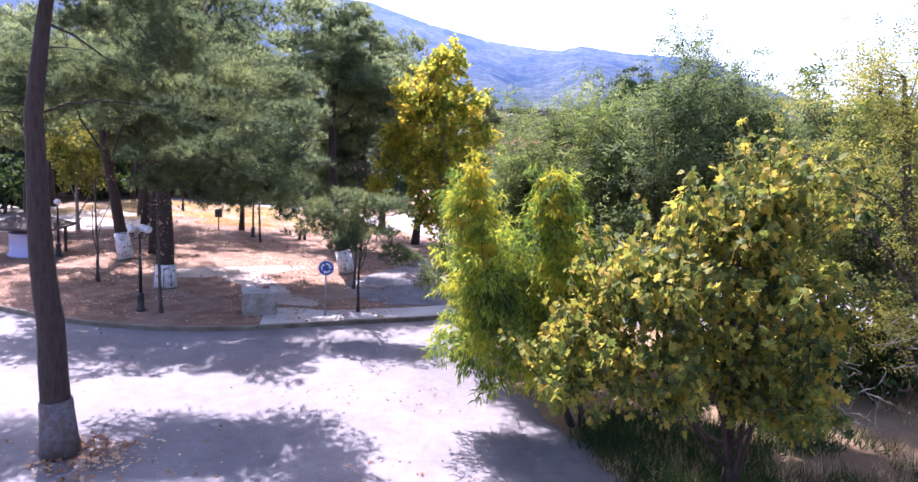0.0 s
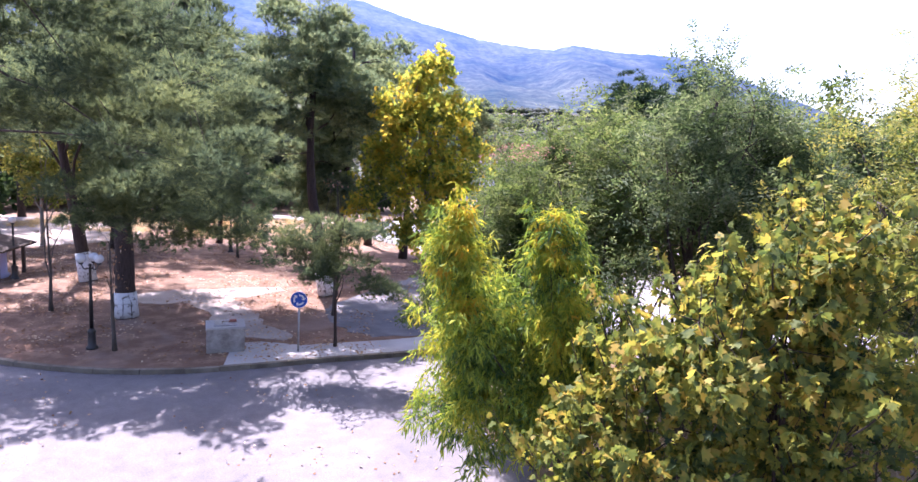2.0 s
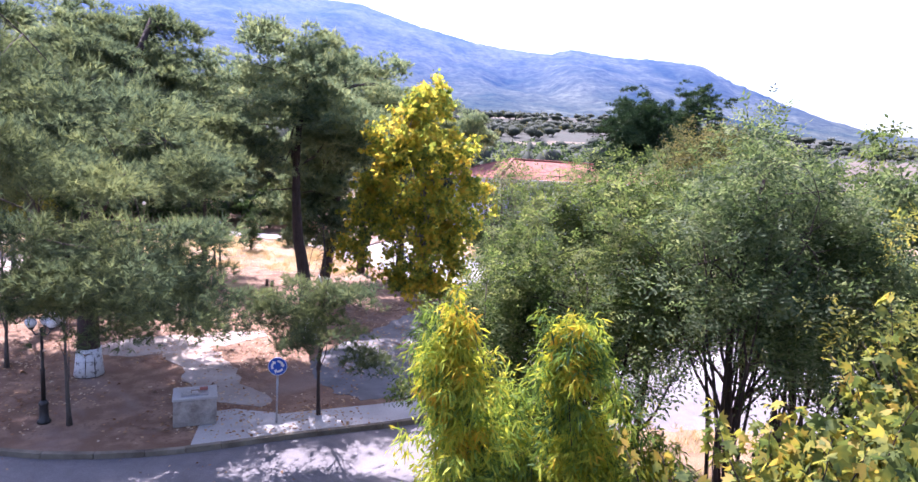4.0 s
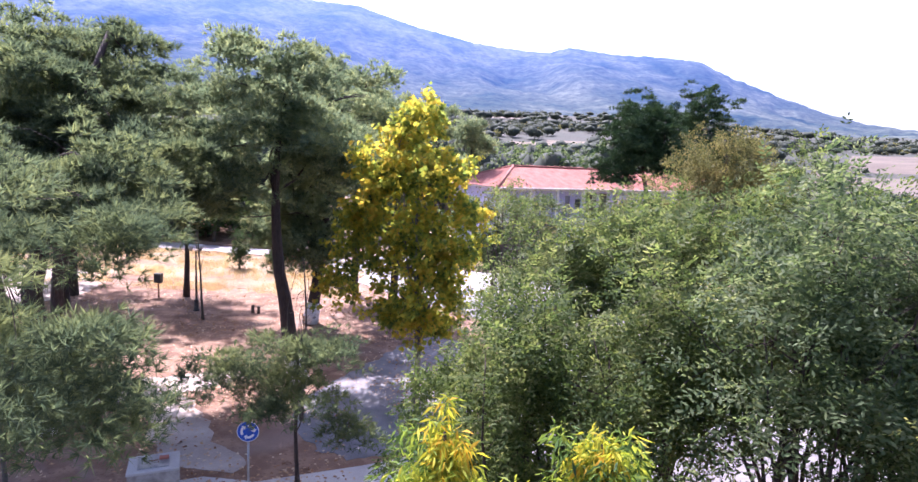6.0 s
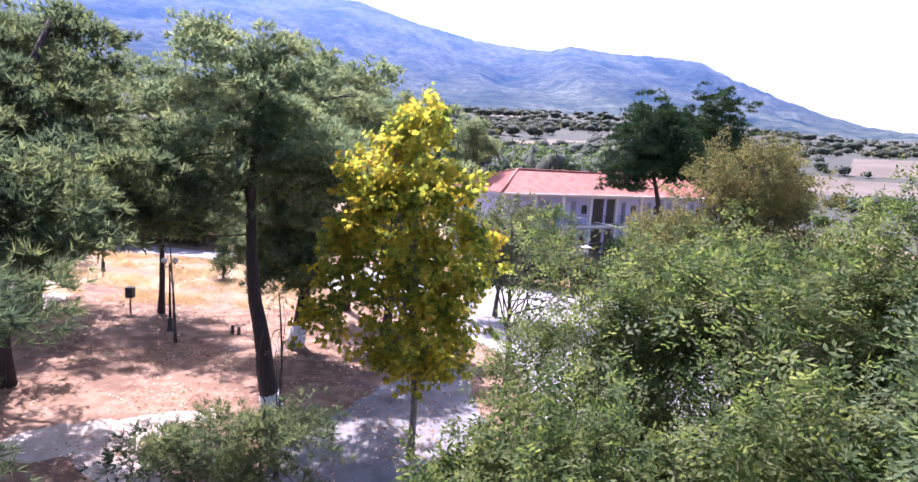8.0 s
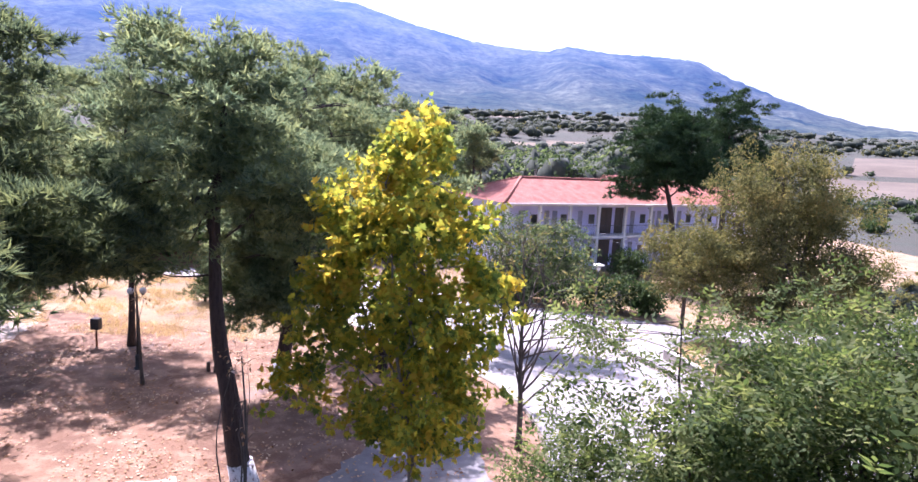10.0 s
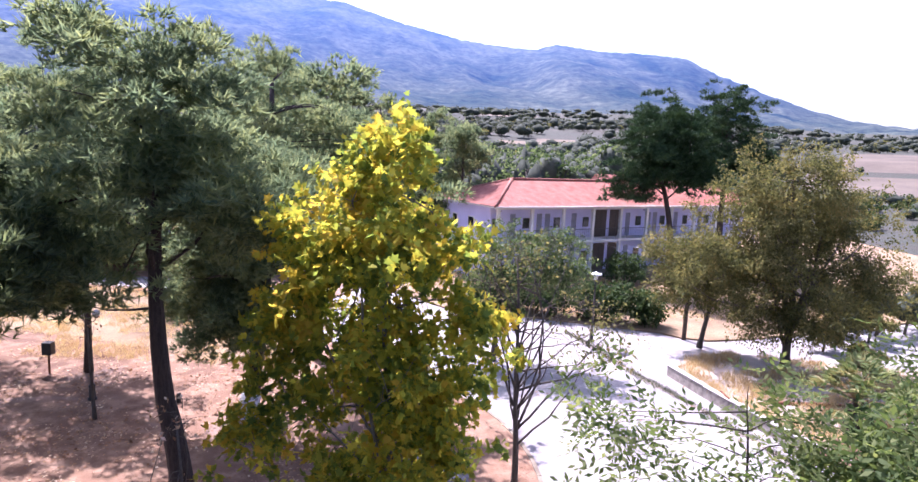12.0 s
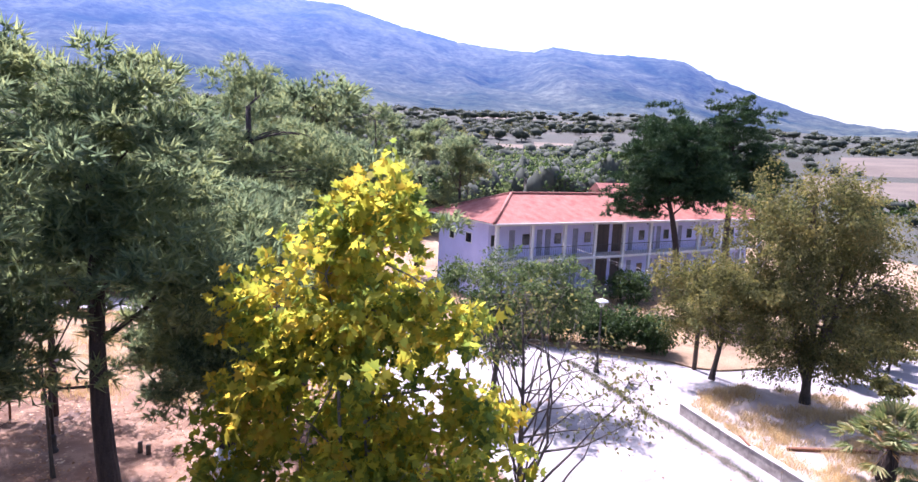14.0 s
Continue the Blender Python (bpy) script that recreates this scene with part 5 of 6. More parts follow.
def scrub(name, spots, material, label, leaf, per, lumps=9):
    """Many bushes and small trees as one: each a heap of leafy lumps on short stems."""
    quads, verts, faces = [], [], []
    bm = bmesh.new()
    for x, y, r, h in spots:
        far = math.hypot(x, y - 20)
        base = land(x, y) if far > 118 else 0.05
        way = unit(rng.normal(size=(lumps, 3)))
        way[:, 2] = np.abs(way[:, 2]) * 1.2 - 0.35
        hearts = np.array([x, y, base + h * 0.52]) + way * rng.uniform(0.6, 1.0, (lumps, 1)) * np.array([r, r, h * 0.42])
        quads.append(broad_clumps(hearts, unit(way), r * 0.22, per, leaf * rng.uniform(0.8, 1.2), 0.1, 0.7))
        near = far < 160
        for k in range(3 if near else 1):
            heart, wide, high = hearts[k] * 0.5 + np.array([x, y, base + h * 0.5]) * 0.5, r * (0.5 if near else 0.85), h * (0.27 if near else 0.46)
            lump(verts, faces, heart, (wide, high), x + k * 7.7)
            if near:
                skin = unit(rng.normal(size=(24, 3)))
                quads.append(broad_clumps(heart + skin * np.array([wide, wide, high]) * 0.95, skin, leaf * 0.55, 4, leaf * 1.05, 0.1, 0.7))
        tube(bm, [(x, y, base - 0.5), (x + 0.1 * r, y, base + h * 0.3), (x, y, base + h * 0.6)], [0.035 * h, 0.03 * h, 0.015 * h], 5)
    root = new(name)
    tagged(root, label, "woods", kind="stuff")
    part("stem", bm, M["grey_bark"], root)
    part("shade_lump", mesh_from("shade_lump", verts, faces, M["shade_core"], True), None, root)
    part("foliage", blades_mesh(name, np.concatenate(quads), material), None, root)
    return root


def ringed(count, b0, b1, r0, r1, size, tall, power=1.0):
    """Spots in a sector of bearings and distances, in drifts, off the stubble fields."""
    out = []
    while len(out) < count:
        b, r = rng.uniform(b0, b1), r0 + (r1 - r0) * rng.random() ** power
        if 12.8 < b < 16.6 and r < 94:
            continue
        if any(f[0] - 0.3 < b < f[1] + 0.3 and f[2] - 8 < r < f[3] + 8 for f in FIELDS):
            continue
        x, y = r * math.sin(radians(b)), 20 + r * math.cos(radians(b))
        if r > 210 and noise.noise(Vector((x * 0.008, y * 0.008, 2.2))) < rng.uniform(-0.45, 0.15):
            continue
        k = rng.uniform(0.55, 1.35)
        out.append((x, y, size * k, tall * k))
    return out


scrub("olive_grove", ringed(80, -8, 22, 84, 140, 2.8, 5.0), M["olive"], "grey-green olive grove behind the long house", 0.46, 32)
scrub("mixed_trees", ringed(80, -8, 20, 82, 150, 4.4, 11.0), M["ash"], "mid-green trees behind the long house", 0.52, 44, 11)
scrub("woodland", ringed(60, -10, 22, 84, 160, 4.2, 10.0), M["shrub"], "dark green trees behind the long house", 0.58, 40, 11)
scrub("near_plain_woods", ringed(380, -10, 26, 165, 330, 4.6, 6.4), M["ash"], "grey-green trees on the plain behind the house", 0.9, 12)
scrub("far_woods", ringed(620, -16, 28, 200, 640, 4.8, 6.0, 0.8), M["haze_leaf"], "scattered grey-green woods on the rising plain", 1.1, 10)
scrub("far_olive_woods", ringed(320, -16, 40, 200, 800, 4.0, 4.6, 0.8), M["haze_leaf"], "grey-green scrub on the rising plain", 1.0, 12)
scrub("far_fresh_woods", ringed(150, -16, 40, 200, 700, 4.0, 5.0, 0.8), M["brown"], "olive-brown trees on the rising plain", 1.0, 12)
scrub("distant_woods", ringed(480, -38, 42, 620, 1560, 10, 9), M["haze_leaf"], "grey-green woods along the foot of the mountain", 2.8, 6, 5)
scrub("field_scrub", ringed(90, 24, 42, 120, 420, 2.4, 2.8), M["shrub"], "dark bushes dotted over brown fields", 0.6, 30)
scrub("park_woods", ringed(120, -62, -14, 52, 120, 4.2, 10), M["pine"], "dense dark pine woods behind the park", 0.75, 18)
under = [(rng.uniform(-46, -9), rng.uniform(62.5, 70), rng.uniform(1.6, 2.6), rng.uniform(3.0, 5.0)) for _ in range(46)] + [(rng.uniform(-48, -33), rng.uniform(40, 60), rng.uniform(1.6, 2.6), rng.uniform(3.0, 5.0)) for _ in range(26)]
scrub("undergrowth", under, M["shrub"], "dark bushes closing off the park under the pines", 0.5, 28)
brush = [(21.5, 49.6, 1.1, 2.2), (23.4, 51.0, 1.3, 2.8), (25.6, 51.8, 1.2, 2.4), (27.2, 53.4, 1.5, 3.4), (29.6, 54.2, 1.4, 2.8), (31.8, 55.8, 1.6, 3.6), (24.4, 53.6, 1.2, 2.6), (22.0, 47.0, 0.9, 1.4), (34.0, 57.2, 1.8, 4.0), (26.4, 56.0, 1.4, 3.0)]
scrub("roadside_brush", brush, M["brown"], "olive-brown brush along the back road", 0.2, 110)
scrub("left_woods", ringed(90, -70, -20, 120, 330, 5.0, 8), M["shrub"], "dark wooded slope beyond the park", 0.9, 18)


# ---- small things ----
def globe_lamp(at, height, heads, label, turn=0.0):
    """A park lamp: a tapered iron post on a flared foot, with opal globes on arms."""
    root = thing("park_lamp", at, label, "street lamp", "park lamps", turn)
    part("foot", lathe([(0.17, 0), (0.17, 0.06), (0.12, 0.12), (0.11, 0.5), (0.13, 0.56), (0.075, 0.66)]), M["iron"], root)
    part("post", lathe([(0.06, 0.66), (0.055, height * 0.5), (0.065, height * 0.51), (0.045, height * 0.53), (0.038, height - 0.35), (0.06, height - 0.33), (0.03, height - 0.28)]), M["iron"], root)
    spots = [(0, 0)] if heads == 1 else [(-0.24, 0), (0.24, 0)] if heads == 2 else [(-0.26, 0), (0.26, 0), (0, 0.26)]
    for x, y in spots:
        if heads > 1:
            bm = bmesh.new()
            tube(bm, [(0, 0, height - 0.42), (x * 0.6, y * 0.6, height - 0.46), (x, y, height - 0.3)], [0.02, 0.018, 0.016], 6)
            part("arm", bm, M["iron"], root)
        cup = part("collar", lathe([(0.05, -0.31), (0.075, -0.26), (0.06, -0.24)]), M["iron"], root)
        cup.location = (x, y, height)
        bm = bmesh.new()
        bmesh.ops.create_uvsphere(bm, u_segments=16, v_segments=10, radius=0.145)
        for f in bm.faces:
            f.smooth = True
        ball = part("globe", bm, M["globe"], root, "white opal globe")
        ball.location = (x, y, height - 0.12)
    return root


globe_lamp((-14.0, 38.6, Z), 3.6, 2, "black iron park lamp with two white globes", 25)
globe_lamp((-11.1, 20.4, Z), 3.0, 3, "black iron park lamp with white globes near the kerb", 10)
globe_lamp((-19.8, 28.6, Z), 2.8, 1, "black iron park lamp with one white globe", 0)
globe_lamp((-24.5, 50.5, Z), 3.2, 1, "black iron park lamp at the dry grass", 0)


def lantern_lamp(at):
    root = thing("park_lamp", at, "dark lamp post with a white shaded lantern on the forecourt", "street lamp", "park lamps")
    h = 4.05
    part("foot", lathe([(0.18, 0), (0.18, 0.08), (0.12, 0.16), (0.1, 0.55), (0.06, 0.62)]), M["iron"], root)
    part("post", lathe([(0.06, 0.62), (0.045, h - 0.5), (0.03, h - 0.42)]), M["iron"], root)
    part("lantern", lathe([(0.1, h - 0.42), (0.17, h - 0.12), (0.12, h - 0.1)]), M["globe"], root, "white lantern bowl")
    part("shade", lathe([(0.36, h - 0.12), (0.34, h - 0.06), (0.1, h), (0.03, h + 0.05)], 18), M["sign_white"], root, "wide white lamp shade")


lantern_lamp((8.12, 49.7, 0.0))


def road_sign(at, turn):
    """A round blue roundabout sign with three bent white arrows."""
    root = thing("road_sign", at, "round blue roundabout sign with three white arrows", "road sign", turn=turn)
    part("post", lathe([(0.03, 0), (0.03, 1.55)], 10), M["galvanised"], root, "thin grey steel post")
    bm = lathe([(0.27, 0), (0.275, 0.008), (0.27, 0.016)], 28)
    bmesh.ops.rotate(bm, verts=bm.verts, matrix=Matrix.Rotation(radians(90), 3, "X"))
    bmesh.ops.translate(bm, verts=bm.verts, vec=(0, -0.032, 1.75))
    disc = part("disc", bm, M["sign_blue"], root)
    rim = bmesh.new()
    ring = [(0.265 * math.cos(k * math.pi / 16), -0.054, 1.75 + 0.265 * math.sin(k * math.pi / 16)) for k in range(33)]
    tube(rim, ring, [0.008] * 33, 5)
    part("rim", rim, M["sign_white"], disc)
    for k in range(3):
        arrow = bmesh.new()
        a0 = radians(120 * k + 20)
        outer, inner = [], []
        for j in range(9):
            a = a0 + radians(72) * j / 8
            outer.append(arrow.verts.new((0.185 * math.cos(a), -0.054, 1.75 + 0.185 * math.sin(a))))
            inner.append(arrow.verts.new((0.125 * math.cos(a), -0.054, 1.75 + 0.125 * math.sin(a))))
        for j in range(8):
            arrow.faces.new((outer[j], outer[j + 1], inner[j + 1], inner[j]))
        a, tip = a0 - radians(2), a0 - radians(28)
        arrow.faces.new([arrow.verts.new((r * math.cos(b), -0.0545, 1.75 + r * math.sin(b))) for r, b in ((0.23, a), (0.08, a), (0.155, tip))])
        made = bmesh.ops.extrude_face_region(arrow, geom=arrow.faces[:])
        bmesh.ops.translate(arrow, verts=[g for g in made["geom"] if isinstance(g, bmesh.types.BMVert)], vec=(0, -0.003, 0))
        part("arrow", arrow, M["sign_white"], disc, "bent white arrow")


road_sign((-4.85, 21.35, 0.13), 8)


def utility_box():
    root = thing("concrete_box", (-7.2, 21.2, 0.12), "weathered concrete utility box with a steel lid", "utility box", turn=24)
    w, d, h = 1.15, 0.9, 0.78
    part("body", boxed(-w / 2, -d / 2, 0, w / 2, d / 2, h, bevel=0.03), M["block"], root)
    part("rim", boxed(-w / 2 - 0.02, -d / 2 - 0.02, h, w / 2 + 0.02, d / 2 + 0.02, h + 0.07, bevel=0.015), M["paving"], root)
    lid = part("lid", boxed(-0.36, -0.32, h + 0.07, 0.36, 0.32, h + 0.1, bevel=0.006), M["galvanised"], root, "grey steel lid")
    bm = bmesh.new()
    tube(bm, [(-0.1, -0.1, h + 0.1), (-0.1, -0.1, h + 0.17), (0.1, -0.1, h + 0.17), (0.1, -0.1, h + 0.1)], [0.012] * 4, 6)
    part("handle", bm, M["rust"], lid)
    part("brick", boxed(0.12, 0.02, h + 0.1, 0.34, 0.13, h + 0.17, bevel=0.008), M["tiles"], root, "loose brick left on the lid")


utility_box()


def kiosk():
    root = thing("well_house", (-21.2, 28.6, Z), "low white well house under a small dark pyramid roof", "well house", turn=12)
    part("wall", lathe([(0.95, 0), (0.95, 0.1), (0.85, 0.12), (0.85, 1.1), (0.9, 1.12)], 12), M["plaster"], root)
    for x in (-1.1, 1.1):
        for y in (-1.1, 1.1):
            part("post", boxed(x - 0.06, y - 0.06, 0, x + 0.06, y + 0.06, 1.5), M["post_wood"], root)
    bm = bmesh.new()
    ring = [bm.verts.new((x, y, 1.45)) for x, y in ((-1.5, -1.5), (1.5, -1.5), (1.5, 1.5), (-1.5, 1.5))]
    low = [bm.verts.new((x, y, 1.37)) for x, y in ((-1.5, -1.5), (1.5, -1.5), (1.5, 1.5), (-1.5, 1.5))]
    top = bm.verts.new((0, 0, 2.15))
    for k in range(4):
        bm.faces.new((ring[k], ring[(k + 1) % 4], top))
        bm.faces.new((low[k], low[(k + 1) % 4], ring[(k + 1) % 4], ring[k]))
    bm.faces.new(low[::-1])
    part("roof", bm, M["post_wood"], root, "dark weathered sloping roof")


kiosk()


def timber_pole():
    root = thing("utility_pole", (13.9, 50.8, 0.0), "short dark timber pole carrying overhead cables", "utility pole")
    part("pole", lathe([(0.13, 0), (0.12, 2.5), (0.1, 5.2), (0.06, 5.25)], 10), M["post_wood"], root)
    part("crossarm", boxed(-0.5, -0.05, 4.85, 0.5, 0.05, 4.95, bevel=0.01), M["post_wood"], root)
    for x in (-0.42, 0.42):
        cap = part("insulator", lathe([(0.02, 0), (0.045, 0.04), (0.03, 0.1), (0.04, 0.13), (0.015, 0.16)], 10), M["globe"], root, "white insulator")
        cap.location = (x, 0, 4.95)


timber_pole()
for side, (fx, fy, fz) in ((-0.42, (6.6, 69.5, 5.6)), (0.42, (11.8, 72.0, 3.4))):
    bm = bmesh.new()
    a, b = Vector((13.9 + side, 50.8, 5.05)), Vector((fx, fy, fz))
    tube(bm, [a.lerp(b, k / 14) - Vector((0, 0, 0.5 * math.sin(math.pi * k / 14))) for k in range(15)], [0.009] * 15, 5)
    tagged(part("cable", bm, M["galvanised"]), "thin pale overhead cable from pole to house", "cable", "overhead cables")
    bm = bmesh.new()
    c = Vector((60, 44 + side * 3, 5.2))
    a = Vector((13.9 + side, 50.8, 5.05))
    tube(bm, [a.lerp(c, k / 18) - Vector((0, 0, 0.9 * math.sin(math.pi * k / 18))) for k in range(19)], [0.009] * 19, 5)
    tagged(part("cable", bm, M["galvanised"]), "thin pale overhead cable over the verge", "cable", "overhead cables")


def low_wall():
    """The low wall along the verge: rough cast lengths under a thin cap."""
    root = tagged(new("low_wall"), "low rough grey concrete wall with a pale cap", "wall", kind="structure")
    line = smooth_line([(10.85, 44.55), (11.55, 41.9), (12.5, 38.8), (13.35, 36.2)], 1.25)
    for (ax, ay), (bx, by) in zip(line, line[1:]):
        run, turn = math.hypot(bx - ax, by - ay), math.degrees(math.atan2(by - ay, bx - ax))
        top = 0.5 + rng.uniform(-0.02, 0.02)
        at = pose((ax + bx) / 2, (ay + by) / 2, 0, 0, rng.uniform(-0.4, 0.4), turn)
        part("panel", boxed(-run / 2 + 0.004, -0.12, -0.1, run / 2 - 0.004, 0.12, top, bevel=0.02), M["block"], root).matrix_world = at
        part("cap", boxed(-run / 2 + 0.004, -0.15, top + 0.002, run / 2 - 0.004, 0.14, top + 0.05, bevel=0.012), M["paving"], root).matrix_world = at
    part("iron_strip", boxed(11.9, 40.35, 0.56, 11.98, 41.2, 0.6), M["rust"], root, "rusty steel strip lying on the cap")


def park_bench(at, turn):
    """A slatted bench on two iron ends."""
    root = thing("park_bench", at, "faded red-brown slatted park bench beside a low wall", "bench", turn=turn)
    for k in range(4):
        part("seat_slat", boxed(-0.9, -0.24 + k * 0.12, 0.43, 0.9, -0.14 + k * 0.12, 0.465, bevel=0.008), M["bench"], root)
    for k in range(3):
        slat = part("back_slat", boxed(-0.9, -0.02, -0.05, 0.9, 0.015, 0.06, bevel=0.008), M["bench"], root)
        slat.matrix_basis = pose(0, 0.27 + k * 0.04, 0.58 + k * 0.14, -14)
    for x in (-0.7, 0.7):
        bm = bmesh.new()
        for line in ([(x, -0.24, 0), (x, -0.2, 0.25), (x, -0.24, 0.42)], [(x, 0.3, 0), (x, 0.22, 0.3), (x, 0.27, 0.5), (x, 0.38, 0.92)], [(x, -0.24, 0.41), (x, 0.0, 0.405), (x, 0.25, 0.41)]):
            tube(bm, line, [0.022] * len(line), 6)
        part("iron_end", bm, M["iron"], root, "black iron bench end")


park_bench((13.75, 35.35, 0.0), -72)
low_wall()
tagged(part("kerb_block", boxed(16.4, 37.0, 0.3, 18.0, 37.4, 0.62, bevel=0.03), M["paving"]), "pale concrete block on the dry bank", "concrete block")
tagged(part("plank", boxed(13.6, 40.6, 0.3, 19.0, 40.75, 0.42, bevel=0.02), M["rust"]), "long rust-brown edging timber in dry grass", "timber")

for x, y, h in ((-11.0, 38.8, 0.42), (-10.65, 38.7, 0.38)):
    tagged(part("stump", lathe([(0.09, 0.1), (0.085, h * 0.6), (0.08, h + 0.1), (0.05, h + 0.12)], 9), M["post_wood"]), "short dark wooden stump in bare earth", "post", "pair of stumps").location = (x, y, 0)

tagged(part("pole", lathe([(0.04, 0), (0.035, 1.2), (0.035, 2.6), (0.01, 2.62)], 8), M["galvanised"]), "thin grey steel pole beside the road", "pole").location = (15.1, 31.0, 0)
post = thing("litter_bin", (-17.35, 41.1, Z), "dark box-shaped bin on a short post", "bin")
part("post", lathe([(0.05, 0), (0.045, 1.0)], 8), M["rust"], post)
part("bin", boxed(-0.2, -0.16, 0.85, 0.2, 0.16, 1.4, bevel=0.02), M["iron"], post)

for at, spine, label in (((-10.35, 20.35, Z), [(0, 0, 0), (-0.05, 0, 1.4), (-0.1, 0, 3.4)], "thin bare trunk by the kerb"), ((-15.0, 24.1, Z), [(0, 0, 0), (0.05, 0, 1.5), (0.0, 0, 4.2)], "thin bare sapling among pines"),
                         ((-12.9, 36.9, Z), [(0, 0, 0), (-0.1, 0, 2.4), (-0.25, 0, 5.0)], "thin bare sapling on leaf-strewn earth"), ((-4.75, 25.9, Z), [(0, 0, 0), (0.02, 0, 1.6), (0, 0, 5.4)], "pale slender sapling near the road sign")):
    tree("sapling", at, label, "tree", spine, 0.07, [(spine[-1][0], 0, spine[-1][2], 0.7, 0.6, 0.6), (0, 0, spine[-1][2] * 0.7, 0.7, 0.6, 0.4)], 14, None,
         dict(spread=0.15, per=3, size=0.1), M["litter"], M["grey_bark"], limbs=6, twigs=20, first=0.4)


def palm(at, label, height=1.2, fronds=58, reach=2.3):
    """A squat fan palm: a shaggy stem and fans of stiff blades on arching stalks."""
    root = thing("fan_palm", at, label, "palm")
    part("stem", lathe([(0.3, 0), (0.34, height * 0.4), (0.28, height), (0.1, height + 0.1)], 12), M["pine_bark"], root)
    quads = []
    for k in range(fronds):
        a, lift = rng.uniform(0, 2 * math.pi), rng.uniform(-0.35, 1.35)
        way = np.array([math.cos(a) * math.cos(lift), math.sin(a) * math.cos(lift), math.sin(lift)])
        out = reach * rng.uniform(0.45, 0.75)
        start = np.array([0, 0, height])
        hub = start + way * out + np.array([0, 0, -0.12 * out])
        stalk = bmesh.new()
        tube(stalk, [start, start + way * out * 0.5, hub], [0.025, 0.018, 0.012], 4)
        part("stalk", stalk, M["straw"], root)
        side = unit(np.cross(way, [0, 0, 1.0]))
        n = 30
        spread = np.linspace(-1.25, 1.25, n)[:, None]
        ways = unit(way * np.cos(spread) + side * np.sin(spread) + rng.normal(size=(n, 3)) * 0.06 + np.array([0, 0, -0.1]))
        lengths = rng.uniform(0.55, 0.85, n) * (1 - 0.25 * np.abs(spread[:, 0]))
        quads.append(blades(np.repeat(hub[None], n, 0), ways, lengths, np.full(n, 0.075), 0.18))
    part("fronds", blades_mesh("fronds", np.concatenate(quads), M["palm"]), None, root)


palm((16.0, 38.5, 0.3), "squat green fan palm on the dry bank")
palm((18.6, 37.6, 0.3), "low bushy fan palm on the dry bank", 0.8, 46, 2.0)


# ---- grass, weeds and fallen leaves ----
def tufts(name, spots, height, material, label, per=14, wide=0.12):
    spots = np.array(spots, float)
    count = len(spots) * per
    centres = np.repeat(spots, per, 0) + rng.normal(size=(count, 3)) * np.array([wide, wide, 0])
    ways = unit(rng.normal(size=(count, 3)) * np.array([0.45, 0.45, 0.1]) + np.array([0, 0, 1]))
    lengths = height * rng.uniform(0.5, 1.3, count)
    side = unit(np.cross(ways, rng.normal(size=(count, 3)))) * (height * 0.03)
    ob = new(name, blades_mesh(name, np.stack([centres + side, centres - side, centres + ways * lengths[:, None]], 1), material))
    tagged(ob, label, "grass", kind="stuff")


def inside(outline):
    ox, oy = np.array(outline).T

    def test(x, y):
        hit = False
        j = len(ox) - 1
        for i in range(len(ox)):
            if (oy[i] > y) != (oy[j] > y) and x < (ox[j] - ox[i]) * (y - oy[i]) / (oy[j] - oy[i]) + ox[i]:
                hit = not hit
            j = i
        return hit
    return test


def scatter(count, x0, x1, y0, y1, z, test, patch=0.3, keep=0.0):
    out = []
    while len(out) < count:
        x, y = rng.uniform(x0, x1), rng.uniform(y0, y1)
        if test(x, y) and noise.noise(Vector((x * patch, y * patch, 5.0))) > keep + rng.uniform(-0.3, 0.3):
            out.append((x, y, z))
    return out


WEEDS = [(7.0, 51.2), (8.2, 47.8), (9.05, 44.85), (10.2, 42.0), (11.4, 38.7), (12.4, 35.4)]
plate("joint", ragged([(x - 0.14, y) for x, y in WEEDS] + [(x + 0.14, y) for x, y in WEEDS[::-1]], 0.08), 0.006, M["soil_fleck"], "soil-filled joint across the forecourt", 0.02)
weed_line = smooth_line(WEEDS, 0.035)
tufts("weeds", [(x + rng.normal() * 0.11, y, 0.0) for x, y in weed_line if noise.noise(Vector((x * 2, y * 2, 0))) > -0.35], 0.15, M["olive"], "strip of green weeds in a joint of the forecourt", 26, 0.11)
tufts("dry_tufts", scatter(3600, 11, 34, 31, 48, 0.3, inside(VERGE), 0.6, 0.02), 0.34, M["straw"], "pale dry grass tufts on the bank")
tufts("dry_tufts", scatter(2400, 3, 24, 4, 23, 0.1, inside(ISLAND + [(60, -40), (7, -40)]), 0.5, -0.1), 0.28, M["straw"], "dry grass tufts under the roadside trees")
tufts("dry_tufts", scatter(2600, -32, -7, 43, 57, 0.134, lambda x, y: True, 0.4, 0.05), 0.28, M["straw"], "straw-yellow grass on the meadow")
tufts("dry_tufts", scatter(1500, -4, 34, 55, 68, 0.1, inside(YARD + [(60, 130), (-25, 130), (-25, 70)]), 0.4, 0.0), 0.3, M["straw"], "dry grass in the yard")
tufts("green_weeds", scatter(420, 3, 10, 10.5, 14.5, 0.04, inside(ISLAND + [(60, -40), (7, -40)]), 0.6, -0.05), 0.42, M["shrub"], "dark green weeds under the roadside trees", 18, 0.18)


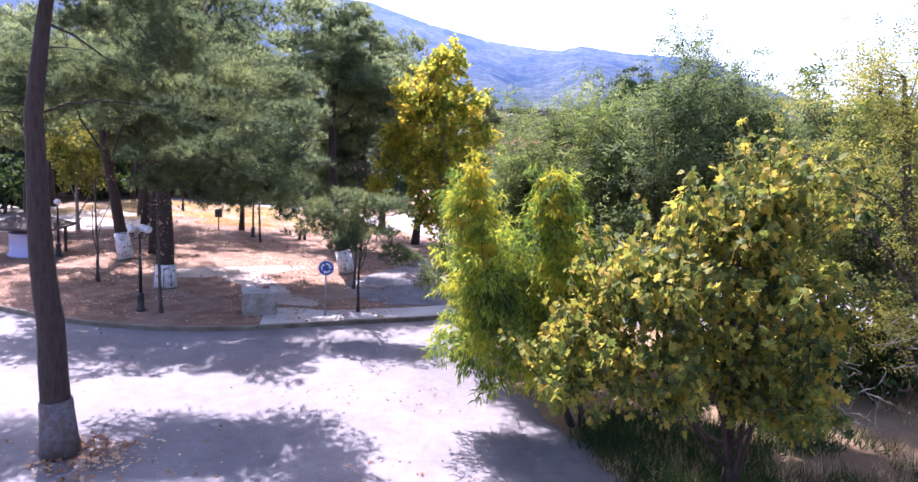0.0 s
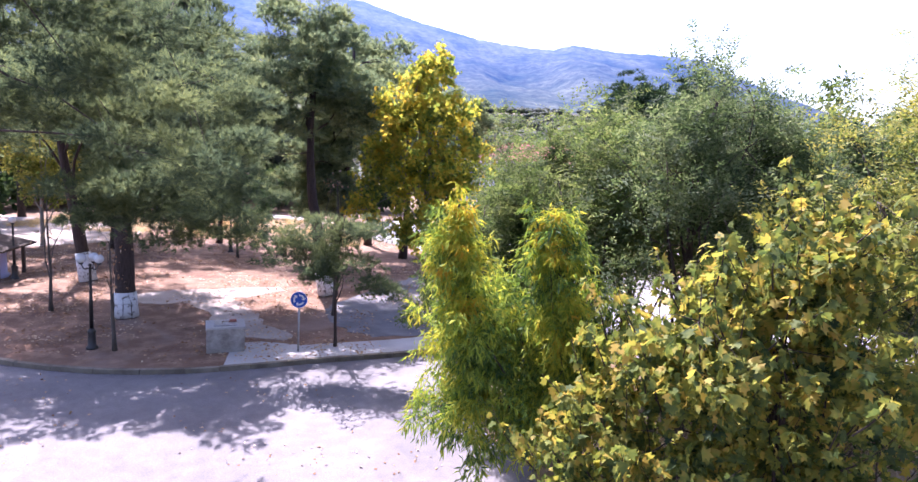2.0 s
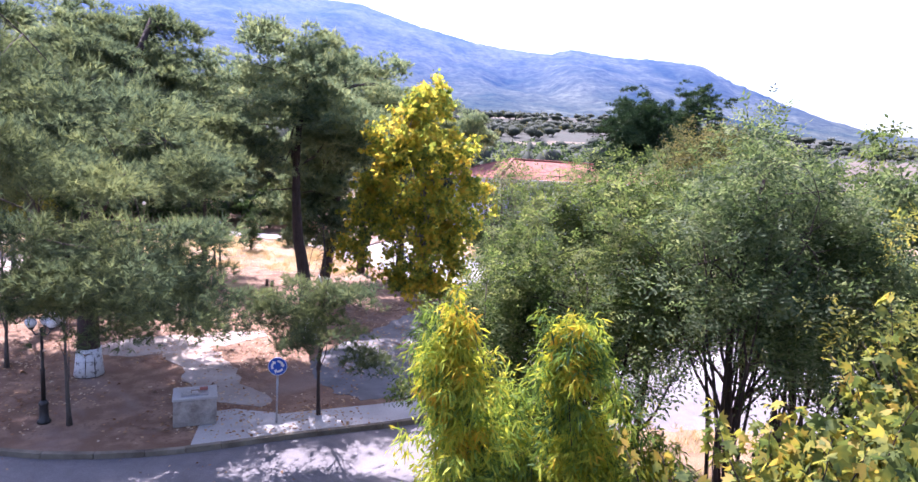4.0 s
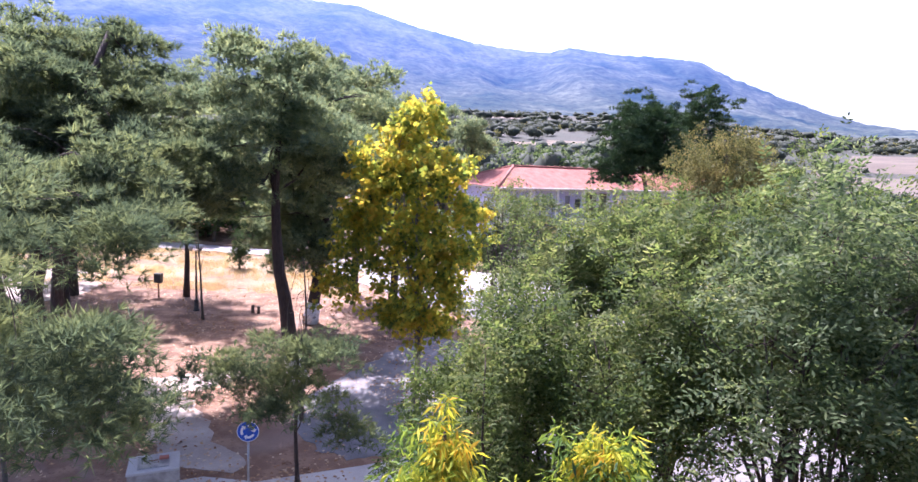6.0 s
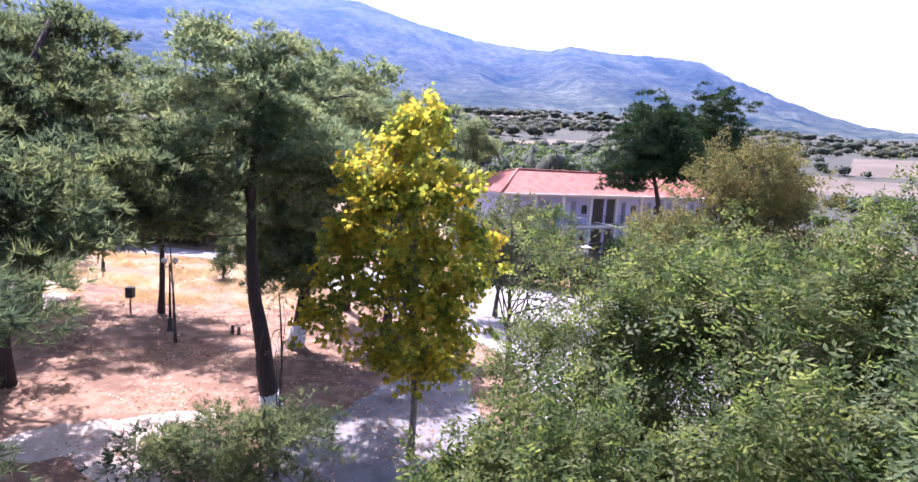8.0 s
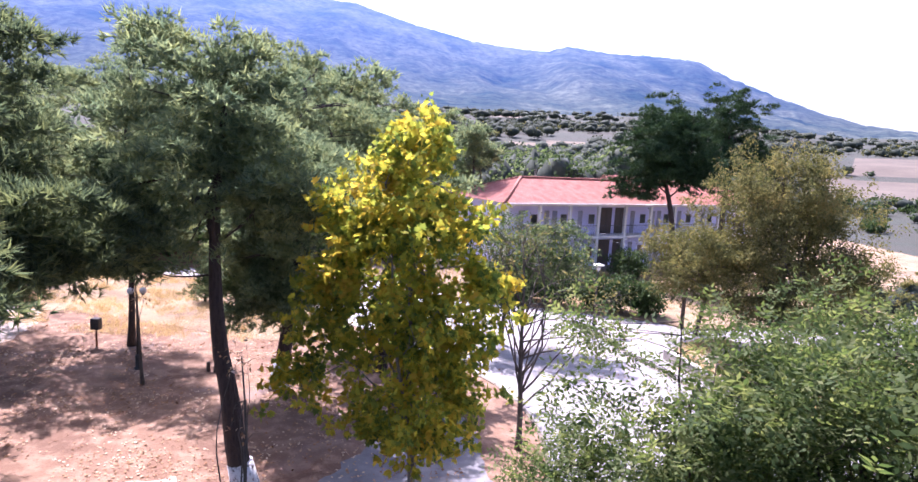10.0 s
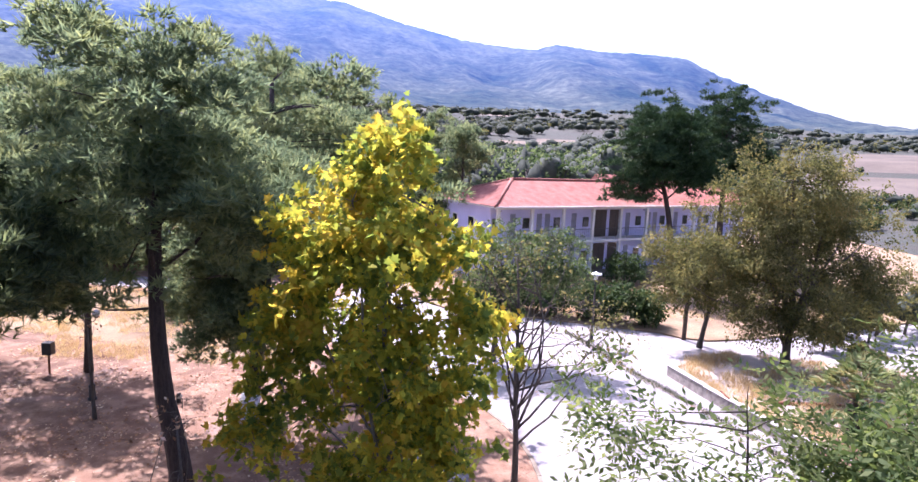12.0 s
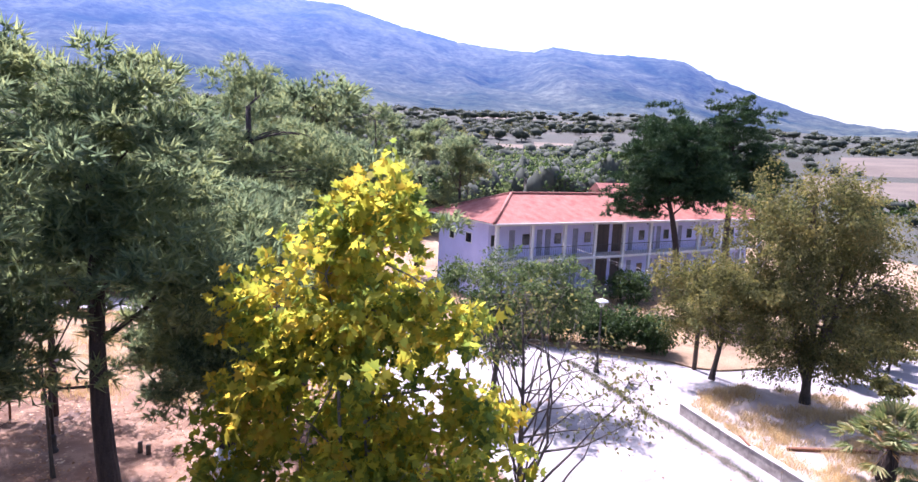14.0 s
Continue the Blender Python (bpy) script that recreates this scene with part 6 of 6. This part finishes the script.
def fallen(name, spots, label, size=0.09):
    spots = np.array(spots, float)
    count = len(spots)
    ways = unit(rng.normal(size=(count, 3)) * np.array([1, 1, 0.15]))
    side = unit(np.cross(ways, np.array([0, 0, 1.0]) + rng.normal(size=(count, 3)) * 0.3))
    lengths = size * rng.uniform(0.6, 1.6, count)[:, None]
    spots[:, 2] += 0.012
    quads = np.stack([spots, spots + ways * lengths * 0.5 + side * lengths * 0.35 + (0, 0, 0.015), spots + ways * lengths, spots + ways * lengths * 0.5 - side * lengths * 0.35], 1)
    tagged(new(name, blades_mesh(name, quads, M["litter"])), label, "leaves", kind="stuff")


fallen("fallen_leaves", scatter(15000, -24, 2.5, 19.5, 46, 0.13, inside(PARK), 0.35, 0.0), "brown and pale fallen leaves on bare earth")
fallen("fallen_leaves", [(-6.75 + rng.normal() * 0.5, 10.9 + rng.normal() * 0.45, 0.004 + rng.random() * 0.05) for _ in range(500)], "rusty drift of fallen leaves round a pine foot", 0.08)
fallen("fallen_leaves", scatter(700, -12, 3, 4, 19, 0.004, lambda x, y: not inside(PARK)(x, y), 0.5, 0.15), "few fallen leaves on the carriageway", 0.07)
fallen("fallen_leaves", scatter(700, 0, 14, 36, 54, 0.004, lambda x, y: not inside(PARK)(x, y) and not inside(VERGE)(x, y), 0.5, 0.15), "few fallen leaves on the forecourt", 0.08)

# a plain house far behind
house = thing("far_house", (24.3, 112, 0.1), "small distant house with a red roof among trees", "house", turn=20)
part("wall", boxed(-2.6, -2.2, 0, 2.6, 2.2, 6.4), M["plaster"], house)
bm = bmesh.new()
for x in (-3, 3):
    for y, z in ((-2.7, 6.4), (0, 8.3), (2.7, 6.4)):
        bm.verts.new((x, y, z))
v = list(bm.verts)
for f in ((0, 1, 4, 3), (1, 2, 5, 4), (0, 2, 1), (3, 4, 5), (0, 3, 5, 2)):
    bm.faces.new([v[k] for k in f])
part("roof", bm, M["tiles"], house, "red tiled roof")
w = part("window", boxed(-1.2, -2.28, 4.2, 0.0, -2.18, 5.6), M["trim"], house)
part("pane", boxed(-1.1, -2.3, 4.3, -0.1, -2.282, 5.5), M["glass"], w)
